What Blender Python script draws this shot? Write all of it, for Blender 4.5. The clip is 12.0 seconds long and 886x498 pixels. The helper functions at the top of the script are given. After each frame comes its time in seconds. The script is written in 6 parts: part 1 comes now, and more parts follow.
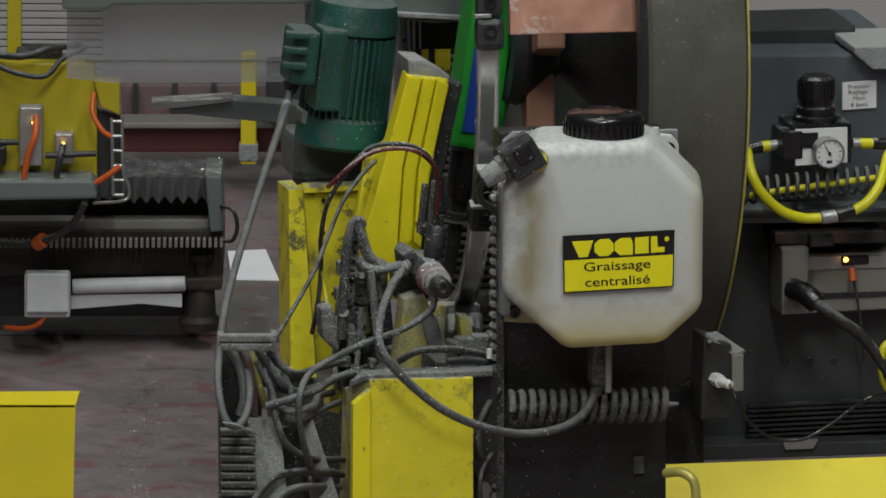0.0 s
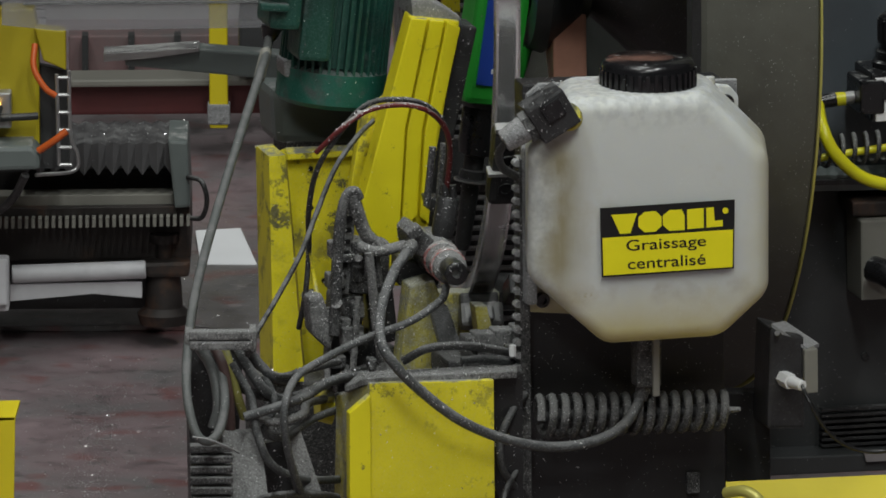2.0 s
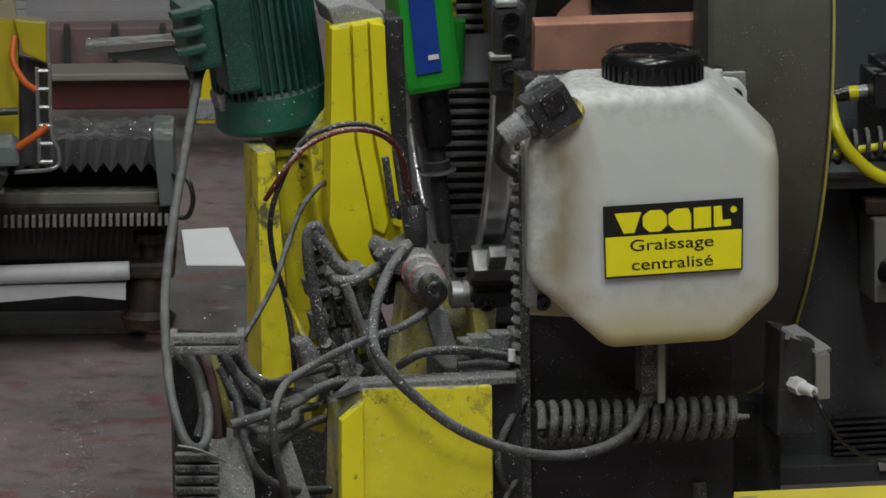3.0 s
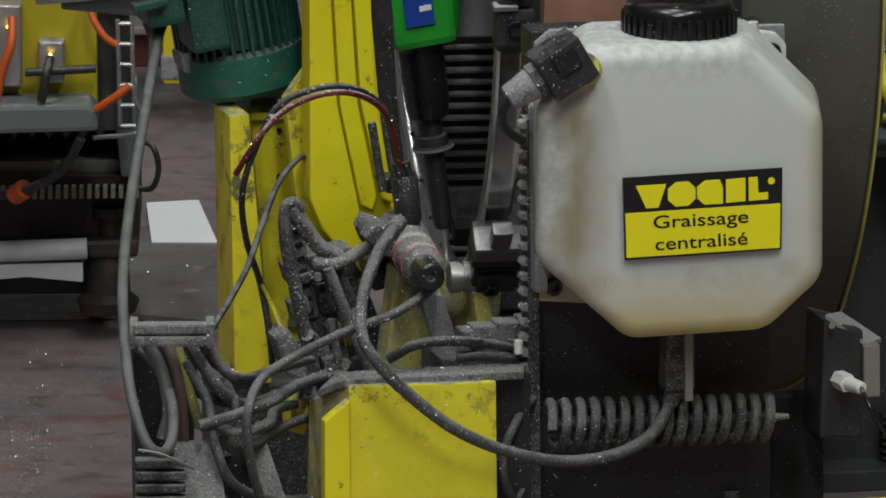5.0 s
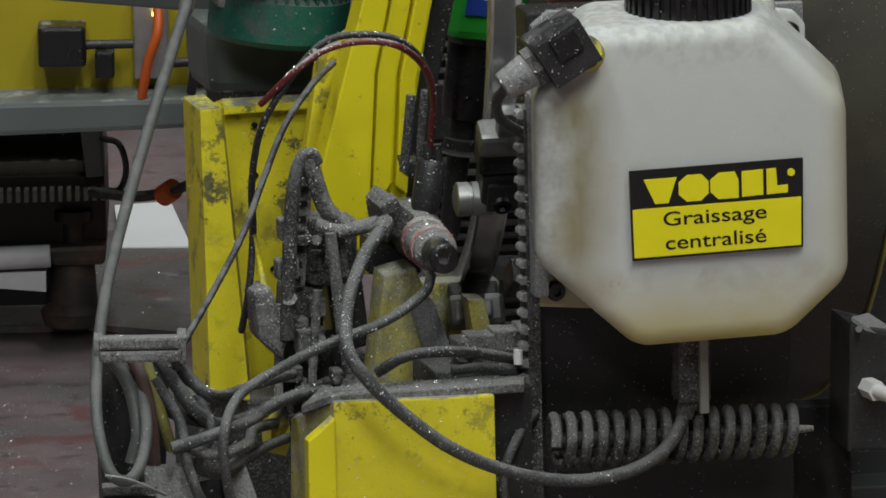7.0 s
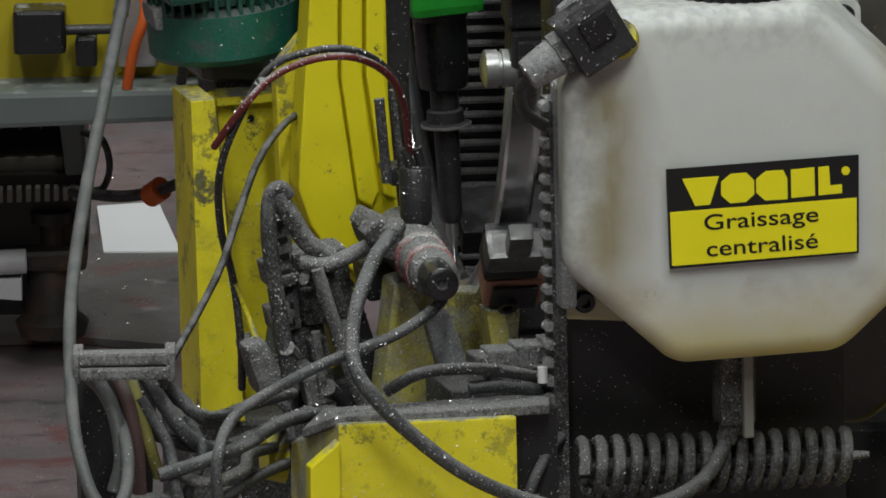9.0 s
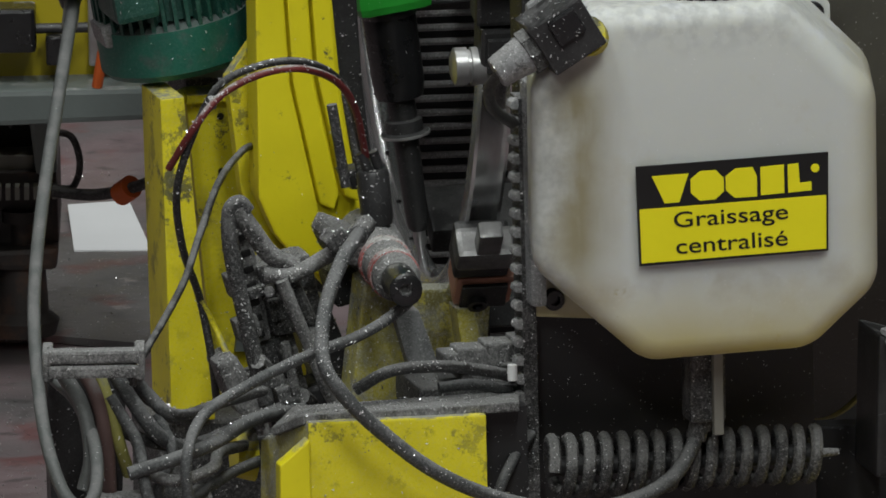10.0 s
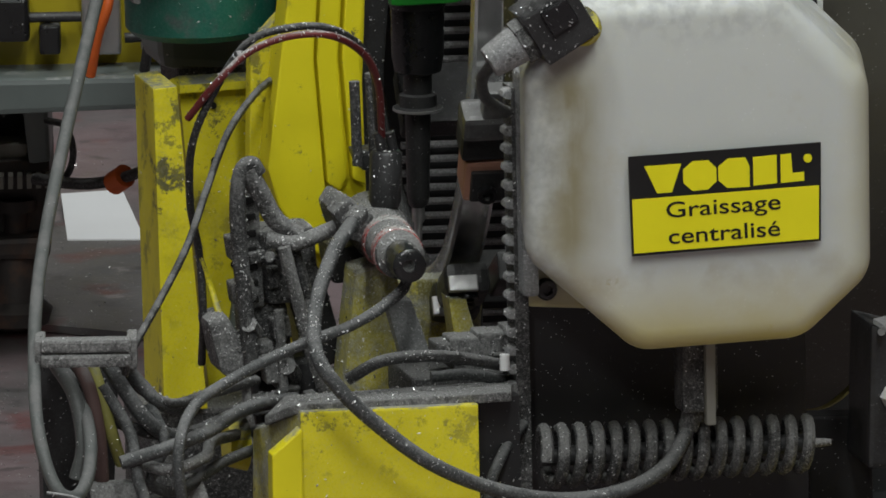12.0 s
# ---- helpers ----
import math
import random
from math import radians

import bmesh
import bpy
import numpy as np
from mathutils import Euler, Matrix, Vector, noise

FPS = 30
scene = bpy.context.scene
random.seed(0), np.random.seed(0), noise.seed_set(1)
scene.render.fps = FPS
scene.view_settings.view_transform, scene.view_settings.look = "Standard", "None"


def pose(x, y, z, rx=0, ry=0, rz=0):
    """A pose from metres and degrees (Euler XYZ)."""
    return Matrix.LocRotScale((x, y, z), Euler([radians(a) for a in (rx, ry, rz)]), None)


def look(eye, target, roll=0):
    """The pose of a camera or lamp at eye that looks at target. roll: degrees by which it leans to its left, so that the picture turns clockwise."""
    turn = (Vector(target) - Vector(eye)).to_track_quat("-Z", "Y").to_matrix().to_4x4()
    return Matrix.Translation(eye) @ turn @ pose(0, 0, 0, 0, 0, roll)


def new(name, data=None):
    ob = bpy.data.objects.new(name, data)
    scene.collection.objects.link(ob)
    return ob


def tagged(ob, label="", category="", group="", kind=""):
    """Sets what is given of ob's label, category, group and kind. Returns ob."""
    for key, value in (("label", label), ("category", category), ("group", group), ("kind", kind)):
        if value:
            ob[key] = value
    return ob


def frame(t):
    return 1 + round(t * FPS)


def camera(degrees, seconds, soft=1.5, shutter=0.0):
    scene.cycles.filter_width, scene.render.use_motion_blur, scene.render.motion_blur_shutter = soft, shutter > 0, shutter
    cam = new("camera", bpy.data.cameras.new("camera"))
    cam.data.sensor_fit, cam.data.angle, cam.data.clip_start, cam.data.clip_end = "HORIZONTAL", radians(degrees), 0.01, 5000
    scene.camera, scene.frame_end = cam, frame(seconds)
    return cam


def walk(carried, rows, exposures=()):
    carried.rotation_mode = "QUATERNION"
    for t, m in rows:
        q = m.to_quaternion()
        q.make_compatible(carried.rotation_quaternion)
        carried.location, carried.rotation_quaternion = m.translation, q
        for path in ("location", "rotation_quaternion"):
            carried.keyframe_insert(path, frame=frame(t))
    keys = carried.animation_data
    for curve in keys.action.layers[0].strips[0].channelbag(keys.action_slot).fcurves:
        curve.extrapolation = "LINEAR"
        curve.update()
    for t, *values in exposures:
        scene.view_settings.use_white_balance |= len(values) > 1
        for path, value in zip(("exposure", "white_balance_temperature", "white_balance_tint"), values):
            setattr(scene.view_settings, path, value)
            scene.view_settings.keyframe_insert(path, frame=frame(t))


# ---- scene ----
cam = camera(2.550, 12.0, 1.7)
PATH = [
    (0, (0.10395, -19.81947, 4.55926), (0.04117, -8.06952, 2.12310), 0.26),
    (0.5, (0.08449, -18.75559, 4.34150), (0.03602, -7.00783, 1.89454), 0.23),
    (1, (0.05923, -17.49330, 4.06845), (0.02009, -5.74517, 1.62306), -0.15),
    (1.5, (0.04737, -16.78647, 3.93153), (0.00887, -5.03974, 1.47943), -0.18),
    (2, (0.04029, -16.44662, 3.85716), (0.00214, -4.69908, 1.40896), -0.25),
    (2.5, (0.03576, -16.19602, 3.80426), (0.00322, -4.44846, 1.35605), -0.26),
    (4.5, (0.03185, -14.13467, 3.38655), (-0.00198, -2.39059, 0.92169), -0.26),
    (5, (0.02307, -13.83566, 3.32477), (-0.00341, -2.09289, 0.85363), -0.23),
    (5.5, (0.02175, -13.40678, 3.23923), (-0.00613, -1.66519, 0.76247), -0.85),
    (6, (0.01461, -12.90069, 3.13135), (-0.00901, -1.15783, 0.66062), -0.56),
    (6.5, (0.02198, -12.68132, 3.09038), (0.00511, -0.93902, 0.61691), -1.12),
    (7, (0.02246, -12.69028, 3.08939), (-0.00059, -0.94825, 0.61472), -1.07),
    (9, (0.00262, -11.45378, 2.83187), (-0.01278, 0.28843, 0.35794), -0.94),
    (9.5, (0.00772, -11.44136, 2.82871), (-0.00889, 0.30130, 0.35693), -0.86),
    (10, (0.00705, -11.45180, 2.82924), (0.00546, 0.29053, 0.35583), -1.00),
    (10.5, (0.00920, -11.44376, 2.82582), (0.00689, 0.29845, 0.35186), -1.09),
    (11, (0.00534, -11.44442, 2.82803), (0.01044, 0.29686, 0.34966), -1.11),
    (11.5, (0.00791, -11.44468, 2.83044), (0.01350, 0.29579, 0.34821), -1.01),
    (12, (0.00980, -11.45284, 2.82928), (0.00980, 0.28823, 0.34990), -0.90),
]
walk(cam, [(t, look(e, a, r)) for t, e, a, r in PATH], [(0, 0.0), (2.5, 0.0), (5.0, 0.06), (7.0, 0.1), (12.0, 0.1)])

# ---- light: a closed factory hall under assumed ceiling lamps, out of view ----
world = bpy.data.worlds.new("world")
scene.world = world
world.use_nodes = True
world.node_tree.nodes["Background"].inputs[0].default_value = (0.60, 0.65, 0.72, 1)
world.node_tree.nodes["Background"].inputs[1].default_value = 0.1


def unseen_lamp(x, y, z, sx, sy, power, colour=(0.95, 0.99, 0.96)):
    data = bpy.data.lights.new("unseen_lamp", "AREA")
    data.shape, data.size, data.size_y = "RECTANGLE", sx, sy
    data.energy, data.color = power, colour
    ob = new("unseen_lamp", data)
    ob.matrix_world = look((x, y, z), (x, y, 0))
    return ob


# No lamp is in view; the last two are added to brighten front faces.
for lamp_x, lamp_y, lamp_w in ((-1.6, -1.6, 100), (1.8, -2.2, 105), (-0.2, 1.0, 60), (-1.2, -9.0, 230), (0.6, -5.0, 200)):
    unseen_lamp(lamp_x, lamp_y, 5.6, 0.5, 2.4, lamp_w)

# ---- materials ----
YAW = radians(14)
AX = Vector((math.cos(YAW), math.sin(YAW), 0))
AY = Vector((-math.sin(YAW), math.cos(YAW), 0))
UP = Vector((0, 0, 1))


def material(name, base, rough=0.5, metal=0.0, var=0.25, scale=30.0, stain=None, stain_scale=7.0, stain_low=0.55,
             dust=0.0, dust_colour=(0.34, 0.34, 0.33), chips=0.0, bump=0.15, chip_scale=620.0, scuff=None, trans=0.0, coat=0.0, subsurface=0.0, grit=0.0):
    """base colour with grain; broad stains; dust that lies on upward faces and clings; bright metal chips."""
    m = bpy.data.materials.new(name)
    m.use_nodes = True
    nt = m.node_tree
    nd, ln = nt.nodes, nt.links
    bsdf = nd["Principled BSDF"]
    co = nd.new("ShaderNodeTexCoord")

    def noise_node(s, detail=5, rough_=0.6):
        n = nd.new("ShaderNodeTexNoise")
        n.inputs["Scale"].default_value, n.inputs["Detail"].default_value, n.inputs["Roughness"].default_value = s, detail, rough_
        ln.new(co.outputs["Object"], n.inputs["Vector"])
        return n

    def ramp(src, a, b):
        r = nd.new("ShaderNodeMapRange")
        r.inputs[1].default_value, r.inputs[2].default_value = a, b
        ln.new(src, r.inputs[0])
        return r.outputs[0]

    def mix(fac, a, b):
        x = nd.new("ShaderNodeMix")
        x.data_type = "RGBA"
        for sock, v in ((x.inputs[0], fac), (x.inputs[6], a), (x.inputs[7], b)):
            if hasattr(v, "links"):
                ln.new(v, sock)
            else:
                sock.default_value = v if isinstance(v, float) else (*v[:3], 1)
        return x.outputs[2]

    def mul(a, b):
        x = nd.new("ShaderNodeMath")
        x.operation = "MULTIPLY"
        for sock, v in ((x.inputs[0], a), (x.inputs[1], b)):
            if hasattr(v, "links"):
                ln.new(v, sock)
            else:
                sock.default_value = v
        return x.outputs[0]

    grain = noise_node(scale)
    col = mix(ramp(grain.outputs[0], 0.3, 0.7), [c * (1 - var) for c in base], [min(1, c * (1 + var)) for c in base])
    if stain:
        s = noise_node(stain_scale, 6, 0.65)
        col = mix(ramp(s.outputs[0], stain_low, stain_low + 0.16), col, stain)
    if scuff:
        s2 = noise_node(scuff[1], 7, 0.75)
        s3 = noise_node(scuff[1] * 0.22, 3, 0.5)
        col = mix(mul(ramp(s2.outputs[0], scuff[2], scuff[2] + 0.05), ramp(s3.outputs[0], 0.42, 0.58)), col, scuff[0])
    rg = ramp(grain.outputs[0], 0.2, 0.8)
    rmix = nd.new("ShaderNodeMapRange")
    rmix.inputs[3].default_value, rmix.inputs[4].default_value = max(0.03, rough - 0.12), min(1, rough + 0.12)
    ln.new(rg, rmix.inputs[0])
    rough_out = rmix.outputs[0]
    if dust:
        d = noise_node(55, 7, 0.7)
        geo = nd.new("ShaderNodeNewGeometry")
        sep = nd.new("ShaderNodeSeparateXYZ")
        ln.new(geo.outputs["Normal"], sep.inputs[0])
        up = ramp(sep.outputs[2], -0.2, 0.75)
        lo = nd.new("ShaderNodeMath")
        lo.operation = "ADD"
        ln.new(d.outputs[0], lo.inputs[0])
        ln.new(mul(up, 0.35), lo.inputs[1])
        f = ramp(lo.outputs[0], 0.95 - 0.55 * dust, 1.1 - 0.5 * dust)
        col = mix(f, col, dust_colour)
        rr = nd.new("ShaderNodeMix")
        ln.new(f, rr.inputs[0])
        ln.new(rough_out, rr.inputs[2])
        rr.inputs[3].default_value = 0.95
        rough_out = rr.outputs[0]
        mm = nd.new("ShaderNodeMath")
        mm.operation = "SUBTRACT"
        mm.inputs[0].default_value = 1
        ln.new(f, mm.inputs[1])
        metal_src = mul(mm.outputs[0], float(metal))
        ln.new(metal_src, bsdf.inputs["Metallic"])
    else:
        bsdf.inputs["Metallic"].default_value = metal
    if grit:
        g1 = noise_node(560, 4, 0.75)
        g2 = noise_node(1500, 2, 0.6)
        col = mix(mul(ramp(g1.outputs[0], 0.50, 0.64), grit), col, [min(0.6, c * 1.9) for c in dust_colour])
        col = mix(mul(ramp(g1.outputs[0], 0.46, 0.34), grit), col, [c * 0.35 for c in base])
        col = mix(mul(ramp(g2.outputs[0], 0.56, 0.68), grit * 0.6), col, [min(0.6, c * 2.2) for c in dust_colour])
    if chips:
        v = nd.new("ShaderNodeTexVoronoi")
        v.inputs["Scale"].default_value = chip_scale
        v.inputs["Randomness"].default_value = 1.0
        ln.new(co.outputs["Object"], v.inputs["Vector"])
        spot = ramp(v.outputs["Distance"], 0.24, 0.09)
        sp = nd.new("ShaderNodeSeparateColor")
        ln.new(v.outputs["Color"], sp.inputs[0])
        gate = ramp(sp.outputs[0], 1.0 - chips, 1.0 - chips + 0.02)
        cl = noise_node(18, 3, 0.6)
        f = mul(mul(spot, gate), ramp(cl.outputs[0], 0.38, 0.60))
        col = mix(f, col, (0.78, 0.79, 0.80))
    ln.new(col, bsdf.inputs["Base Color"])
    ln.new(rough_out, bsdf.inputs["Roughness"])
    if trans:
        bsdf.inputs["Transmission Weight"].default_value = trans
    if coat:
        bsdf.inputs["Coat Weight"].default_value = coat
    if subsurface:
        bsdf.inputs["Subsurface Weight"].default_value = subsurface
        bsdf.inputs["Subsurface Radius"].default_value = (0.02, 0.018, 0.012)
        bsdf.inputs["Subsurface Scale"].default_value = 0.3
    if bump:
        fine = noise_node(620 if grit else scale * 6, 4, 0.7)
        b = nd.new("ShaderNodeBump")
        b.inputs["Strength"].default_value, b.inputs["Distance"].default_value = bump, 0.0015
        ln.new(fine.outputs[0], b.inputs["Height"])
        ln.new(b.outputs[0], bsdf.inputs["Normal"])
    return m


def glowing(name, colour, strength):
    m = bpy.data.materials.new(name)
    m.use_nodes = True
    b = m.node_tree.nodes["Principled BSDF"]
    b.inputs["Base Color"].default_value = (*colour, 1)
    b.inputs["Emission Color"].default_value = (*colour, 1)
    b.inputs["Emission Strength"].default_value = strength
    return m


YELLOW = (0.72, 0.63, 0.012)
M_yellow = material("yellow_paint", YELLOW, 0.45, 0, 0.12, 14, (0.40, 0.35, 0.02), 11, 0.52, dust=0.42, dust_colour=(0.22, 0.22, 0.19), chips=0.04, scuff=((0.09, 0.085, 0.04), 45, 0.535), grit=0.16)
M_yellow_clean = material("yellow_paint_clean", YELLOW, 0.40, 0, 0.06, 12, (0.36, 0.31, 0.02), 6, 0.62, dust=0.22, dust_colour=(0.26, 0.26, 0.22), chips=0.02, scuff=((0.10, 0.095, 0.05), 60, 0.61))
# Same yellow as yellow_enamel, darkened in colour for the carriage's shaded faces.
M_yellow_shade = material("shaded_yellow_enamel", (0.40, 0.325, 0.012), 0.45, 0, 0.10, 12, (0.22, 0.18, 0.02), 7, 0.58)
M_yellow_far = material("yellow_enamel", (0.64, 0.525, 0.012), 0.4, 0, 0.06, 12, (0.42, 0.34, 0.02), 14, 0.60)
M_green_motor = material("green_enamel", (0.006, 0.060, 0.043), 0.45, 0, 0.25, 25, (0.010, 0.030, 0.026), 14, 0.52, dust=0.50, dust_colour=(0.09, 0.11, 0.105), chips=0.10, grit=0.25)
M_green_flange = material("green_enamel_flange", (0.005, 0.100, 0.070), 0.42, 0, 0.15, 25, (0.02, 0.06, 0.05), 14, 0.56, dust=0.62, dust_colour=(0.07, 0.09, 0.085), grit=0.25, chips=0.10)
M_green_drill = material("bright_green_enamel", (0.02, 0.30, 0.03), 0.38, 0, 0.06, 20, dust=0.18, chips=0.05)
M_blue = material("blue_label", (0.012, 0.05, 0.30), 0.45, 0, 0.08, 30, bump=0.03)
M_black = material("black_steel", (0.028, 0.028, 0.029), 0.42, 0.2, 0.3, 40, dust=0.22, dust_colour=(0.08, 0.08, 0.08), chips=0.16, grit=0.10)
M_black_plastic = material("black_plastic", (0.010, 0.010, 0.011), 0.30, 0, 0.3, 60, dust=0.12, chips=0.04, bump=0.05)
M_black_panel = material("black_panel", (0.015, 0.015, 0.016), 0.5, 0, 0.25, 30, (0.021, 0.021, 0.021), 8, 0.55, chips=0.10)
M_dusty = material("dust_caked_metal", (0.075, 0.075, 0.075), 0.75, 0.1, 0.35, 45, dust=0.85, dust_colour=(0.205, 0.205, 0.203), chips=0.5, bump=0.9, chip_scale=420, scuff=((0.03, 0.03, 0.03), 60, 0.52), grit=0.55)
M_dusty_dark = material("dusty_dark_metal", (0.028, 0.028, 0.029), 0.6, 0.1, 0.35, 45, dust=0.65, dust_colour=(0.155, 0.155, 0.153), chips=0.42, bump=0.8, chip_scale=420, grit=0.50)
M_cable = material("grey_cable", (0.042, 0.045, 0.046), 0.6, 0, 0.2, 60, dust=0.5, dust_colour=(0.145, 0.147, 0.148), chips=0.34, bump=0.6, chip_scale=480, grit=0.30)
M_cable_clean = material("smooth_grey_cable", (0.085, 0.092, 0.09), 0.55, 0, 0.12, 40, dust=0.3, dust_colour=(0.14, 0.14, 0.14), chips=0.06, grit=0.12)
M_cable_black = material("black_cable", (0.014, 0.014, 0.014), 0.5, 0, 0.2, 60, dust=0.42, dust_colour=(0.14, 0.14, 0.14), chips=0.12, grit=0.25)
M_red_hose = material("red_hose", (0.13, 0.018, 0.018), 0.5, 0, 0.2, 40, dust=0.35, chips=0.06)
M_yellow_hose = material("yellow_hose", (0.66, 0.62, 0.015), 0.35, 0, 0.05, 40, bump=0.03)
M_red = material("red_plastic", (0.32, 0.04, 0.035), 0.5, 0, 0.2, 50, dust=0.5, chips=0.2, grit=0.6)
M_orange = material("orange_cable", (0.55, 0.10, 0.015), 0.45, 0, 0.1, 40)
M_alu = material("bright_aluminium", (0.90, 0.905, 0.91), 0.20, 0.88, 0.05, 80, bump=0.06, chips=0.03)
M_steel = material("dull_steel", (0.40, 0.40, 0.40), 0.36, 0.75, 0.15, 50, dust=0.3, chips=0.1)
M_ground_steel = material("ground_steel", (0.20, 0.20, 0.20), 0.42, 0.7, 0.2, 60, (0.12, 0.12, 0.12), 40, 0.5, dust=0.25, dust_colour=(0.16, 0.16, 0.16), chips=0.1)
M_copper = material("copper_plate", (0.56, 0.29, 0.21), 0.5, 0.45, 0.15, 30, (0.36, 0.18, 0.13), 12, 0.58, chips=0.08, scuff=((0.70, 0.58, 0.52), 18, 0.58))
M_drum = material("olive_steel", (0.105, 0.105, 0.088), 0.55, 0.35, 0.16, 26, (0.075, 0.073, 0.062), 6, 0.55, dust=0.12, chips=0.16, chip_scale=560)
M_brass = material("yellow_edge", (0.50, 0.46, 0.12), 0.4, 0.3, 0.1, 30)
M_tank = material("milky_plastic", (0.55, 0.565, 0.54), 0.40, 0, 0.035, 9, (0.50, 0.485, 0.42), 16, 0.56, dust=0.22, dust_colour=(0.54, 0.555, 0.56), chips=0.10, bump=0.06, subsurface=0.25, scuff=((0.40, 0.35, 0.22), 30, 0.64))


def stain_tank(m):
    """Brown oily runs down one edge, and a yellow tone growing towards the foot."""
    nt = m.node_tree
    nd, ln = nt.nodes, nt.links
    bsdf = nd["Principled BSDF"]
    old = bsdf.inputs["Base Color"].links[0].from_socket
    co = nd.new("ShaderNodeTexCoord")
    sep = nd.new("ShaderNodeSeparateXYZ")
    ln.new(co.outputs["Object"], sep.inputs[0])

    def rng(src, a, b):
        r = nd.new("ShaderNodeMapRange")
        r.inputs[1].default_value, r.inputs[2].default_value = a, b
        ln.new(src, r.inputs[0])
        return r.outputs[0]

    def math_node(op, a, b):
        x = nd.new("ShaderNodeMath")
        x.operation = op
        for sock, v in ((x.inputs[0], a), (x.inputs[1], b)):
            if hasattr(v, "links"):
                ln.new(v, sock)
            else:
                sock.default_value = v
        return x.outputs[0]

    def blend(fac, a, colour):
        x = nd.new("ShaderNodeMix")
        x.data_type = "RGBA"
        ln.new(fac, x.inputs[0])
        ln.new(a, x.inputs[6])
        x.inputs[7].default_value = (*colour, 1)
        return x.outputs[2]

    mp = nd.new("ShaderNodeMapping")
    mp.inputs["Scale"].default_value = (55, 55, 9)
    ln.new(co.outputs["Object"], mp.inputs[0])
    st = nd.new("ShaderNodeTexNoise")
    st.inputs["Scale"].default_value, st.inputs["Detail"].default_value = 1.6, 7
    ln.new(mp.outputs[0], st.inputs["Vector"])
    wav = nd.new("ShaderNodeTexNoise")
    wav.inputs["Scale"].default_value, wav.inputs["Detail"].default_value = 22, 5
    ln.new(co.outputs["Object"], wav.inputs["Vector"])
    wob = math_node("MULTIPLY", math_node("SUBTRACT", wav.outputs[0], 0.5), 0.03)
    x, z = math_node("ADD", sep.outputs[0], wob), math_node("ADD", sep.outputs[2], wob)
    fleck = nd.new("ShaderNodeTexNoise")
    fleck.inputs["Scale"].default_value, fleck.inputs["Detail"].default_value = 130, 6
    ln.new(co.outputs["Object"], fleck.inputs["Vector"])
    # shoulder and near edge grey with dust, the edge's shading painted in too
    edge_grey = math_node("MULTIPLY", rng(x, -0.066, -0.086), rng(fleck.outputs[0], 0.22, 0.70))
    col = blend(math_node("MULTIPLY", edge_grey, 0.80), old, (0.30, 0.305, 0.29))
    crown = math_node("MULTIPLY", rng(z, 0.180, 0.212), rng(fleck.outputs[0], 0.42, 0.60))
    col = blend(math_node("MULTIPLY", crown, 0.75), col, (0.36, 0.37, 0.37))
    # brown oily band down the edge, broken into runs
    band = math_node("MULTIPLY", math_node("MULTIPLY", rng(x, -0.094, -0.074), rng(x, -0.046, -0.070)), math_node("MULTIPLY", rng(z, 0.030, 0.075), rng(z, 0.205, 0.165)))
    runs = math_node("MULTIPLY", rng(math_node("ADD", math_node("MULTIPLY", st.outputs[0], 0.35), math_node("MULTIPLY", wav.outputs[0], 0.65)), 0.28, 0.54), band)
    col = blend(math_node("MULTIPLY", runs, 0.85), col, (0.235, 0.20, 0.10))
    # smears below the label, and a yellowish tint towards the outer edge
    smear = math_node("MULTIPLY", math_node("MULTIPLY", rng(z, 0.034, 0.046), rng(z, 0.064, 0.052)), rng(wav.outputs[0], 0.52, 0.68))
    col = blend(math_node("MULTIPLY", smear, 0.55), col, (0.30, 0.25, 0.15))
    rim_tint = rng(x, 0.080, 0.100)
    col = blend(math_node("MULTIPLY", rim_tint, 0.5), col, (0.46, 0.42, 0.24))
    foot = rng(z, 0.050, 0.008)
    col = blend(math_node("MULTIPLY", foot, 0.85), col, (0.44, 0.37, 0.13))
    ln.new(col, bsdf.inputs["Base Color"])


stain_tank(M_tank)
M_bracket = material("dusty_grey_plate", (0.22, 0.225, 0.23), 0.6, 0.1, 0.25, 40, dust=0.6, dust_colour=(0.27, 0.27, 0.27), chips=0.45, bump=0.5, scuff=((0.08, 0.08, 0.08), 40, 0.55), grit=0.40)
M_white = material("white_plastic", (0.72, 0.72, 0.72), 0.4, 0, 0.05, 30, bump=0.03)
M_offwhite = material("grubby_white_plastic", (0.55, 0.55, 0.57), 0.5, 0, 0.1, 20, (0.42, 0.42, 0.44), 12, 0.55, bump=0.05)
M_paper = material("white_paper", (0.82, 0.83, 0.85), 0.8, 0, 0.02, 20, bump=0.05)
M_cabinet = material("slate_blue_enamel", (0.075, 0.088, 0.10), 0.42, 0, 0.1, 16, (0.06, 0.07, 0.08), 5, 0.55, chips=0.03)
M_dark_case = material("dark_machine_enamel", (0.034, 0.036, 0.037), 0.45, 0, 0.2, 16, (0.03, 0.03, 0.03), 6, 0.55, chips=0.05)
M_grey_enamel = material("grey_green_enamel", (0.12, 0.14, 0.135), 0.45, 0, 0.1, 16, (0.08, 0.09, 0.09), 6, 0.58, dust=0.15)
M_beige = material("grey_beige_enamel", (0.20, 0.195, 0.17), 0.5, 0, 0.08, 14, (0.22, 0.21, 0.18), 6, 0.58)
M_bellows = material("dark_bellows_cloth", (0.060, 0.058, 0.060), 0.7, 0, 0.15, 60, dust=0.25, dust_colour=(0.15, 0.15, 0.15))
